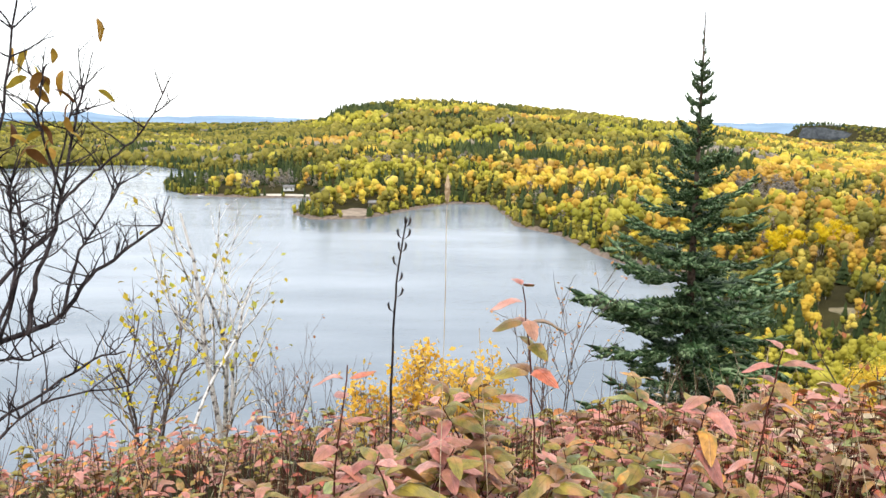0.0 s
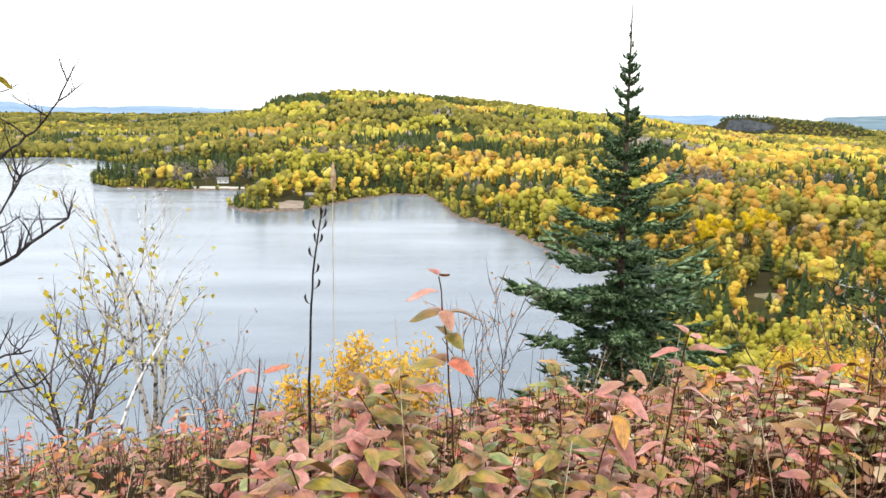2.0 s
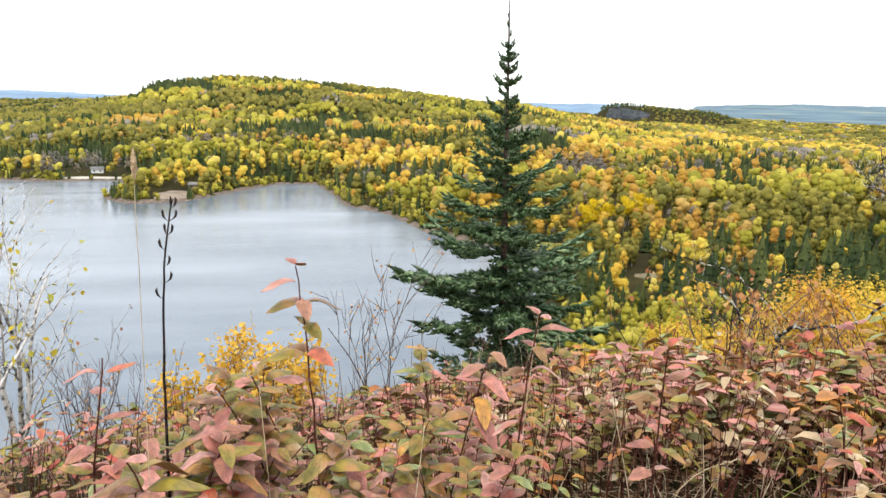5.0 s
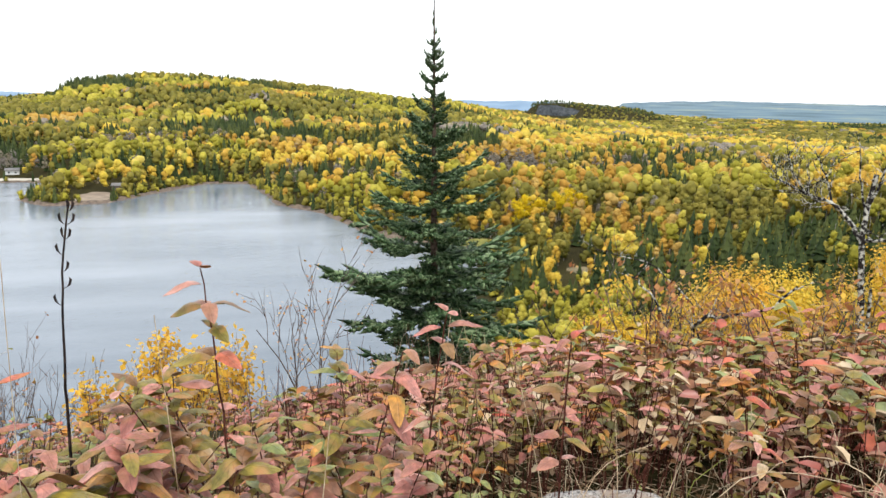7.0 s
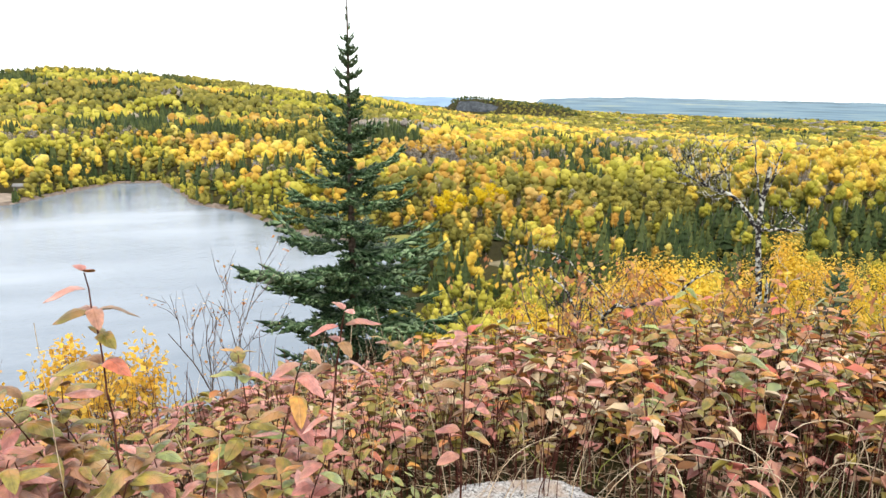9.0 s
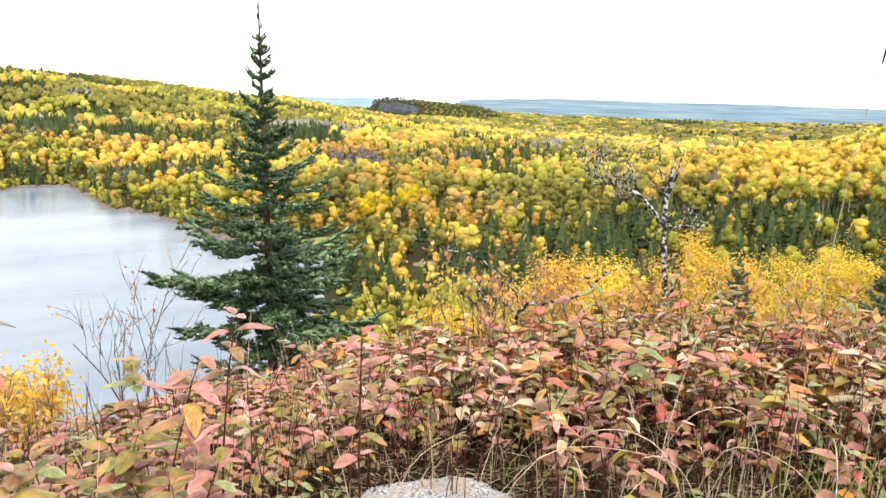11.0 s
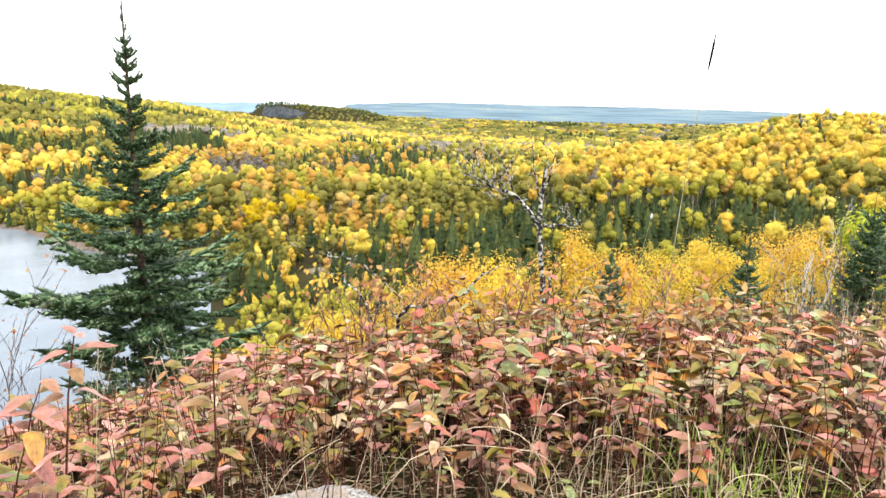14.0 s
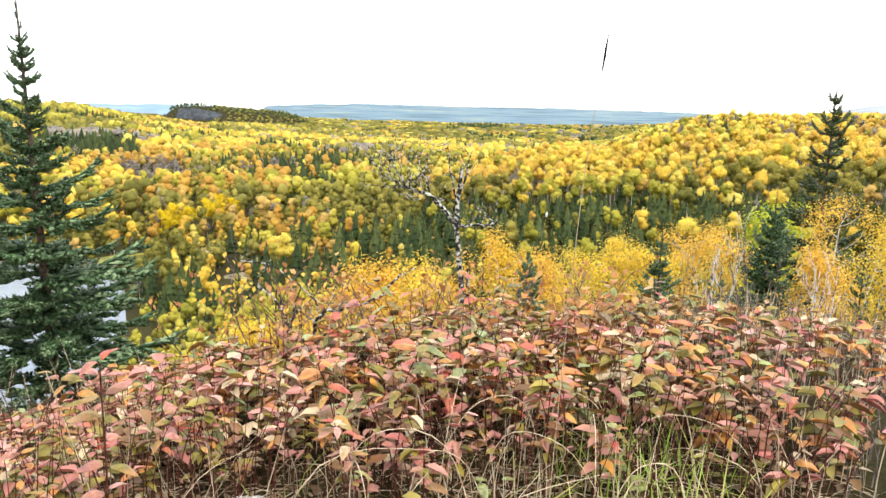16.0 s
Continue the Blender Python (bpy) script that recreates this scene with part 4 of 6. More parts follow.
def conifer(label, at, tall, reach, mats, seed, levels=(6, 4), gap=(0.23, 0.13), group="", lean=(0, 0), leader=0.10, width=None, rows=14, thick=1.0, wild=(0.6, 1.1), inner=0):
    """A conifer: reach is a list of (height share, branch length)."""
    rnd = random.Random(seed)
    needle, wood = mats
    root = thing("spruce_tree", label, "spruce tree", at, group=group)
    w = Wood(7)
    r0 = tall * 0.014
    pts = [(lean[0] * s, lean[1] * s, tall * s - 0.3 * (s == 0)) for s in (0, 0.2, 0.4, 0.6, 0.8, 0.93, 1.0)]
    w.tube(pts, [r0, r0 * 0.85, r0 * 0.66, r0 * 0.46, r0 * 0.24, r0 * 0.15, r0 * 0.06])
    part("trunk", w.mesh("trunk", wood), root)
    sprays = [needle_branch(seed * 10 + i, needle, rows, rnd.uniform(-0.14, -0.02), 0.048 / thick ** 0.5, thick) for i in range(6)]
    short = [needle_branch(seed * 10 + 6 + i, needle, max(5, rows // 2), -0.04, 0.10, 0.7 * thick) for i in range(4)]
    hs, ls = [h for h, _ in reach], [q for _, q in reach]
    z = hs[0] * tall
    while z < tall * (1 - leader):
        s = z / tall
        n = round(levels[0] + (levels[1] - levels[0]) * s)
        turn = rnd.uniform(0, 360)
        for i in range(n):
            long = float(np.interp(s, hs, ls)) * rnd.uniform(*wild)
            tilt = -12 + 75 * max(0.0, s - 0.35) + rnd.uniform(-9, 9)
            m = pose(lean[0] * s, lean[1] * s, z + rnd.uniform(-0.05, 0.05), rnd.uniform(-8, 8), -tilt, turn + 360 * (i + rnd.uniform(-0.25, 0.25)) / n)
            part("branch", sprays[rnd.randrange(6)] if long > 0.5 else short[rnd.randrange(4)], root, m=m @ Matrix.Diagonal((long, long * rnd.uniform(0.8, 1.0) * (width or 1.0), long, 1)))
        for i in range(inner if s < 0.85 else 0):
            q = float(np.interp(s, hs, ls)) * rnd.uniform(0.25, 0.5)
            m = pose(lean[0] * s, lean[1] * s, z + gap[0] * rnd.uniform(0.2, 0.8), rnd.uniform(-20, 20), rnd.uniform(-15, 25), rnd.uniform(0, 360))
            part("branch", short[rnd.randrange(4)], root, m=m @ Matrix.Diagonal((q, q, q, 1)))
        z += (gap[0] + (gap[1] - gap[0]) * s) * rnd.uniform(0.85, 1.15)
    for i in range(3):
        s = 1 - leader * (1 - i / 4.5)
        m = pose(lean[0] * s, lean[1] * s, tall * s, 0, -62, rnd.uniform(0, 360))
        q = 0.12 * (1 - i / 5)
        part("branch", short[i % 4], root, m=m @ Matrix.Diagonal((q, q * 0.5, q, 1)))
    return root


gs = gz(3.02, 9.0)
tall = 2.70 - gs
share = lambda z: (z - gs) / tall
conifer("tall green spruce with a bare pointed leader on the brow", (3.02, 9.0, gs), tall,
        [(share(-2.1), 1.10), (share(-1.6), 1.22), (share(-1.05), 1.42), (share(-0.5), 1.15), (share(0.2), 0.76), (share(0.8), 0.47), (share(1.25), 0.29), (share(1.7), 0.19), (share(2.1), 0.14), (share(2.4), 0.10)],
        (M_NEEDLE, M_SPRUCE_BARK), 5, (6, 7), (0.35, 0.13), lean=(-0.10, 0.0), rows=9, wild=(0.5, 1.2), inner=3, width=0.85)
conifer("small green young fir rising from the shrubs", (6.13, 4.42, gz(6.13, 4.42)), 0.06 - gz(6.13, 4.42), [(0.1, 0.36), (0.5, 0.24), (0.9, 0.10)], (M_NEEDLE, M_SPRUCE_BARK), 8, (6, 4), (0.10, 0.07), rows=8, thick=0.45)
px, py = polar(72.4, 26)
conifer("tall rugged dark spruce above the slope", (px, py, gz(px, py)), 2.3 - gz(px, py), [(0.08, 1.3), (0.35, 1.35), (0.6, 1.1), (0.8, 0.75), (0.95, 0.38)], (M_NEEDLE_PINE, M_SPRUCE_BARK), 12, (5, 4), (0.46, 0.30), leader=0.03, rows=8, thick=0.5, wild=(0.35, 1.25))
px, py = polar(69.7, 20)
conifer("dense blue-green fir below the lookout", (px, py, gz(px, py)), -0.35 - gz(px, py), [(0.06, 1.15), (0.4, 1.0), (0.7, 0.6), (0.95, 0.2)], (M_NEEDLE, M_SPRUCE_BARK), 14, (9, 6), (0.24, 0.16), rows=7, thick=0.45, inner=2)
px, py = polar(62.6, 14.5)
conifer("narrow young dark fir between golden aspens", (px, py, gz(px, py)), 1.5 - 14.5 * 0.148 - gz(px, py), [(0.1, 0.7), (0.5, 0.5), (0.9, 0.15)], (M_NEEDLE, M_SPRUCE_BARK), 16, (7, 5), (0.24, 0.16), rows=7, thick=0.5)

for k, (bearing, dist, el, wide) in enumerate([(64.6, 21, -9.6, 0.7), (66.6, 19, -10.8, 0.8), (75.5, 20, -9.2, 0.8), (68.8, 17, -11.6, 0.7), (49.3, 15, -11.8, 0.6), (77.5, 24, -7.0, 0.7)]):
    px, py = polar(bearing, dist)
    conifer("young dark green fir among the slope aspens", (px, py, gz(px, py)), 1.5 + dist * math.tan(radians(el)) - gz(px, py), [(0.05, wide), (0.5, wide * 0.65), (0.9, 0.15)], (M_NEEDLE, M_SPRUCE_BARK), 70 + k, (6, 4), (0.36, 0.22), "young slope firs", rows=6, thick=0.3)


# ---- young aspens and other trees on the slope
def aspen(label, bearing, dist, top, crown_w, mat, seed, stems=1, leaf=0.075, count=900, low=0.3, group="slope trees", wood=None):
    """A slim tree whose crown top stands at the given height; its leaves sit on real twigs."""
    rnd = random.Random(seed)
    x, y = polar(bearing, dist)
    z = gz(x, y)
    h = max(top - z, 1.0)
    root = thing("aspen_tree", label, "aspen tree", (x, y, z), group=group)
    w = Wood(3)
    for s in range(stems):
        ox, oy = rnd.uniform(-0.25, 0.25) * (stems > 1) * crown_w, rnd.uniform(-0.25, 0.25) * (stems > 1) * crown_w
        hh = h * rnd.uniform(0.8, 1.0)
        pts = w.limb([(ox, oy, -0.4), (ox + rnd.uniform(-0.06, 0.06) * h, oy + rnd.uniform(-0.06, 0.06) * h, hh * 0.5), (ox + rnd.uniform(-0.1, 0.1) * h, oy, hh * 0.97)], 0.012 * h, 0.003 * h, rnd)
        n = len(pts)
        for i in range(int(n * low), n):
            for _ in range(3 if stems == 1 else 2):
                a = rnd.uniform(0, 2 * math.pi)
                t = (i / n - low) / (1 - low)
                w.grow(pts[i], (math.cos(a), math.sin(a), 0.55), crown_w * 0.42 * (1.05 - 0.6 * t), 0.004 * h * 0.7, 1, rnd, 0.55, 0.15, 3, 0.2)
    part("trunk", w.mesh("trunk", wood or M_BIRCH_BARK), root)
    spots = []
    boughs = rnd.sample(w.tips, min(len(w.tips), 34))
    mid = Vector((0, 0, h * (0.45 + 0.5 * low)))
    for i in range(count):
        p, _ = boughs[rnd.randrange(len(boughs))]
        off = Vector([rnd.gauss(0, 0.07 * crown_w) for _ in range(3)])
        spots.append((p + off, (off.normalized() * 0.8 + (p - mid).normalized() * 0.5 + Vector((0, 0, 0.15))).normalized()))
    part("crown", flat_leaves("crown", spots, leaf, mat, rnd, soft=True), root)
    return root


GOLD = "young golden-yellow aspen on the slope below the shrubs"
APRICOT = "apricot-orange autumn aspen on the slope below the shrubs"
for i, (bearing, dist, el, wide, mat) in enumerate([
        (27.5, 12.5, -19.6, 1.6, M_GOLD_LEAF), (30.5, 13.5, -18.4, 1.8, M_GOLD_LEAF), (33.5, 12.0, -17.0, 1.8, M_GOLD_LEAF), (37, 14.0, -15.0, 2.0, M_GOLD_LEAF),
        (40.5, 12.0, -13.4, 1.9, M_APRICOT_LEAF), (44, 14.0, -12.7, 2.1, M_GOLD_LEAF), (47.5, 15.0, -11.0, 2.2, M_APRICOT_LEAF), (50.5, 16.0, -10.6, 2.0, M_GOLD_LEAF),
        (53.5, 17.0, -10.2, 2.2, M_APRICOT_LEAF), (56.5, 19.0, -9.3, 2.4, M_GOLD_LEAF), (59.0, 21.0, -8.8, 2.6, M_GOLD_LEAF), (61.3, 17.5, -9.6, 2.0, M_GOLD_LEAF),
        (64.2, 20.0, -7.7, 2.6, M_APRICOT_LEAF), (66.8, 22.0, -7.7, 2.8, M_APRICOT_LEAF), (73.4, 18.0, -8.6, 2.0, M_APRICOT_LEAF), (74.6, 22.0, -5.3, 3.0, M_APRICOT_LEAF),
        (77.0, 19.0, -6.5, 2.6, M_GOLD_LEAF), (35.3, 14.0, -16.4, 1.8, M_APRICOT_LEAF), (42.2, 18.0, -12.6, 2.3, M_GOLD_LEAF)]):
    aspen(GOLD if mat is M_GOLD_LEAF else APRICOT, bearing, dist, 1.5 + dist * math.tan(radians(el - float(np.interp(bearing, (46, 54, 62, 75), (0.2, 1.5, 1.5, 0.9))))), wide, mat, 100 + i, 1 + (i % 3 == 0), 0.055, 6500, 0.42)
aspen("lime-green broad tree further down the slope", 68.9, 60, 1.5 - 60 * 0.098, 8.0, M_LIME_LEAF, 140, 3, 0.26, 6000)
for k, (bearing, dist, top, wide) in enumerate([(23.6, 318, -43.5, 7.5), (24.3, 324, -41.8, 8.0), (25.1, 330, -42.6, 7.5), (26.8, 342, -42.6, 7.5), (27.6, 346, -41.6, 8.0), (28.3, 350, -43.4, 7.0)]):
    aspen("bright yellow round-crowned aspen in the valley", bearing, dist, top, wide, M_LEMON_LEAF, 141 + k, 2, 0.62, 3000, 0.45, "valley aspens")


# ---- bushes and bare shrubs
def bush(name, label, category, at, stems, tall, spread, mat_wood, leaf_mat, leaf_n, leaf_s, seed, depth=2, r=0.008, kids=4, blur=0.03, lean=(0, 0), lift=0.2, crook=0.16, droop=0.3, keep=0.5, fine=0.0025):
    rnd = random.Random(seed)
    root = thing(name, label, category, at)
    tips = []
    for i in range(stems):
        w = Wood(5, fine)
        a = 2 * math.pi * (i + rnd.random() * 0.6) / stems
        k = rnd.uniform(0.35, 1.0) * spread
        w.grow((0.05 * math.cos(a), 0.05 * math.sin(a), -0.1), (k * math.cos(a) + lean[0], k * math.sin(a) + lean[1], 1), tall * rnd.uniform(0.6, 0.85), r * rnd.uniform(0.7, 1.1), depth, rnd, 0.45, lift, kids, crook, keep, shoots := [] if fine >= 0.004 else None)
        stem = part("stem", w.mesh("stem", mat_wood), root)
        for side_wood in shoots or ():
            part("branch", side_wood.mesh("branch", mat_wood), stem)
        tips += w.tips
    if leaf_n:
        spots = []
        for i in range(leaf_n):
            p, d = tips[rnd.randrange(len(tips))]
            spots.append((p + Vector([rnd.gauss(0, blur) for _ in range(3)]), d))
        part("foliage", flat_leaves("foliage", spots, leaf_s, leaf_mat, rnd, droop), root)
    return root


bush("birch_sapling", "white-barked birch sapling with a few yellow leaves", "birch sapling", (-3.2, 9.7, gz(-3.2, 9.7)), 3, 4.4, 0.26, M_BIRCH_BARK, M_SAPLING_LEAF, 105, 0.105, 31, 2, 0.046, 6, 0.05, (0.08, 0), 0.03, 0.20, keep=0.48, fine=0.0045)
bush("alder_shrub", "grey multi-stemmed alder shrub with sparse olive-yellow leaves", "shrub", (-4.1, 9.3, gz(-4.1, 9.3)), 5, 3.0, 0.36, M_GREY_TWIG, M_SAPLING_LEAF, 260, 0.095, 33, 2, 0.030, 7, 0.06, (0, 0), 0.05, 0.22, keep=0.42, fine=0.0042)
bush("bare_shrub", "low thicket of bare grey twigs by the saplings", "shrub", (-2.2, 8.9, gz(-2.2, 8.9)), 7, 1.5, 0.5, M_GREY_TWIG, M_CHERRY_LEAF, 40, 0.05, 34, 2, 0.010, 4)
bush("bare_shrub", "low thicket of bare grey twigs on the brow", "shrub", (-4.9, 8.3, gz(-4.9, 8.3)), 7, 1.5, 0.5, M_GREY_TWIG, M_CHERRY_LEAF, 40, 0.05, 35, 2, 0.010, 4)
bush("bare_shrub", "low thicket of bare grey twigs on the brow", "shrub", (-1.4, 7.4, gz(-1.4, 7.4)), 6, 1.1, 0.5, M_GREY_TWIG, M_CHERRY_LEAF, 30, 0.05, 36, 2, 0.009, 4)
for k, (bearing, dist, tall) in enumerate([(66.8, 12.5, 2.5), (70.0, 12.5, 2.6), (73.8, 12.0, 2.3)]):
    px, py = polar(bearing, dist)
    bush("bare_birch", "pale grey bare birch stems on the slope", "birch sapling", (px, py, gz(px, py)), 3, tall, 0.22, M_GREY_TWIG if k % 2 else M_BIRCH_BARK, M_APRICOT_LEAF, 60, 0.06, 150 + k, 2, 0.016, 5, 0.06, (0, 0), 0.25, 0.10, keep=0.34, fine=0.004)
bush("twiggy_shrub", "thin dark-twigged shrub with tiny reddish leaves", "shrub", (1.2, 8.2, gz(1.2, 8.2)), 4, 2.25, 0.42, M_GREY_TWIG, M_CHERRY_LEAF, 130, 0.045, 38, 2, 0.012, 4, 0.04, (0, 0), 0.18, 0.2, fine=0.0042)
for k, (x, y, h, n) in enumerate([(-0.25, 7.0, 1.2, 800), (0.30, 6.9, 1.05, 650), (-0.75, 6.8, 0.9, 450), (0.05, 6.3, 0.85, 450)]):
    bush("yellow_bush", "small-leaved golden-yellow bush behind the shrubs", "bush", (x, y, gz(x, y)), 6, h, 0.4, M_GREY_TWIG, M_APRICOT_LEAF, int(n * 1.4), 0.064, 40 + k, 2, 0.008, 5, 0.06, (0, 0), 0.4)
for k, (x, y, h) in enumerate([(3.35, 4.35, 1.25), (2.95, 4.9, 1.1), (3.9, 3.85, 1.0), (3.0, 3.6, 0.9), (4.4, 3.5, 1.0), (5.6, 3.2, 0.95)]):
    bush("cherry_shrub", "arching cherry shrub with drooping red-orange leaves", "shrub", (x, y, gz(x, y)), 4, h, 0.55, M_DARK_TWIG, M_CHERRY_LEAF, 130, 0.052, 50 + k, 1, 0.011, 5, 0.03, (0, 0), 0.0, 0.22, 0.9)

for k, (bearing, dist, h, n) in enumerate([(36.5, 5.4, 1.15, 190), (39.5, 4.8, 1.0, 170), (43.0, 5.6, 1.15, 190), (46.5, 5.0, 1.0, 170), (52.5, 5.3, 0.95, 170), (57.0, 5.0, 0.95, 170)]):
    px, py = polar(bearing, dist)
    bush("cherry_shrub", "thin cherry shrub with small apricot and pink leaves", "shrub", (px, py, gz(px, py)), 5, h, 0.6, M_GREY_TWIG, M_CHERRY_LEAF if k % 2 else M_APRICOT_LEAF, n, 0.046, 350 + k, 2, 0.008, 3, 0.05, (0, 0), 0.05, 0.24, 0.7)
px, py = polar(63.0, 4.4)
bush("red_shrub", "small dense shrub with dull red-brown leaves", "shrub", (px, py, gz(px, py)), 5, 0.70, 0.4, M_RED_STEM, M_CHERRY_LEAF, 260, 0.055, 360, 1, 0.007, 5, 0.06, (0, 0), 0.1, 0.2, 0.7)


def snag():
    """The dead, lichened birch: a broken trunk with one long crooked limb and twig tangles."""
    rnd = random.Random(3)
    x, y = 5.12, 4.36
    z = -0.5
    root = thing("dead_birch", "dead crooked birch with black bark and pale lichen", "dead tree", (x, y, z), turn=-49.5)
    low = gz(x, y) - z
    w = Wood(7)
    w.limb([(0, 0, low - 0.2), (0, 0, 0.0), (0.0, 0.02, 0.35), (-0.035, 0, 0.71), (-0.06, 0, 0.96), (-0.045, 0.02, 1.26), (-0.02, 0.02, 1.46)], 0.033, 0.016, rnd, 0.004)
    w.limb([(0.03, 0.06, low - 0.1), (0.06, 0.06, 0.25), (0.05, 0.05, 0.55)], 0.020, 0.010, rnd, 0.004)
    part("trunk", w.mesh("trunk", M_SNAG_BARK), root)

    def branch(ctrl, r0, r1, twigs, reach=0.22, depth=1):
        b = Wood(5, 0.0028)
        pts = b.limb(ctrl, r0, r1, rnd, 0.008)
        for i in range(twigs):
            q = pts[rnd.randrange(len(pts) // 3, len(pts))]
            b.grow(q, (rnd.uniform(-1, 0.5), rnd.uniform(-0.6, 0.6), rnd.uniform(-0.25, 1)), reach * rnd.uniform(0.5, 1.3), max(r1 * 0.8, 0.0036), depth, rnd, 0.5, 0.1, 3, 0.25)
        part("limb", b.mesh("limb", M_SNAG_BARK), root)

    branch([(-0.06, 0, 0.93), (-0.19, 0.03, 1.11), (-0.31, 0.05, 1.21), (-0.49, 0.06, 1.26), (-0.72, 0.1, 1.36)], 0.022, 0.006, 22, 0.28, 2)
    branch([(-0.31, 0.05, 1.21), (-0.38, 0.1, 1.42), (-0.48, 0.12, 1.62)], 0.010, 0.004, 7, 0.2)
    branch([(-0.49, 0.06, 1.26), (-0.62, 0.0, 1.45), (-0.66, -0.02, 1.62)], 0.009, 0.003, 6, 0.18)
    branch([(-0.06, 0, 0.94), (0.10, -0.03, 0.96), (0.30, -0.05, 0.99)], 0.018, 0.007, 10, 0.2)
    branch([(-0.045, 0.02, 1.2), (0.02, 0.05, 1.42), (0.05, 0.08, 1.60)], 0.012, 0.004, 6, 0.18)
    branch([(-0.05, 0.02, 1.1), (-0.12, 0.1, 1.36), (-0.16, 0.14, 1.66)], 0.012, 0.004, 6, 0.18)


snag()


def fallen_limb(label, at, turn, ctrl, r0, r1, seed, twigs=5):
    rnd = random.Random(seed)
    root = thing("fallen_branch", label, "branch", at, turn=turn)
    w = Wood(6)
    pts = w.limb(ctrl, r0, r1, rnd, 0.016)
    for i in range(twigs):
        w.grow(pts[rnd.randrange(2, len(pts))], (rnd.uniform(-1, 1), rnd.uniform(-0.5, 0.5), rnd.uniform(0, 1)), 0.22, r1 * 0.7, 1, rnd, 0.5, 0.1, 3, 0.25)
    part("wood", w.mesh("wood", M_SNAG_BARK), root)


fallen_limb("crooked dead limb with white lichen among red leaves", (3.55, 3.85, gz(3.55, 3.85)), -43, [(-0.35, 0, -0.05), (-0.3, 0, 0.42), (-0.12, 0, 0.52), (0.15, 0, 0.60), (0.30, 0, 0.78)], 0.017, 0.007, 61, 9)
fallen_limb("leaning dead lichened branch among the shrubs", (3.2, 4.1, gz(3.2, 4.1)), -40, [(-0.1, 0, -0.05), (-0.05, 0, 0.35), (-0.14, 0.03, 0.62), (-0.3, 0.05, 0.75)], 0.013, 0.005, 62, 7)
fallen_limb("thin arching bare branch with a few red leaves", (3.5, 4.6, gz(3.5, 4.6)), -40, [(0.3, 0, -0.05), (0.2, 0, 0.6), (-0.1, 0, 0.95), (-0.55, 0, 1.05)], 0.010, 0.003, 63, 8)


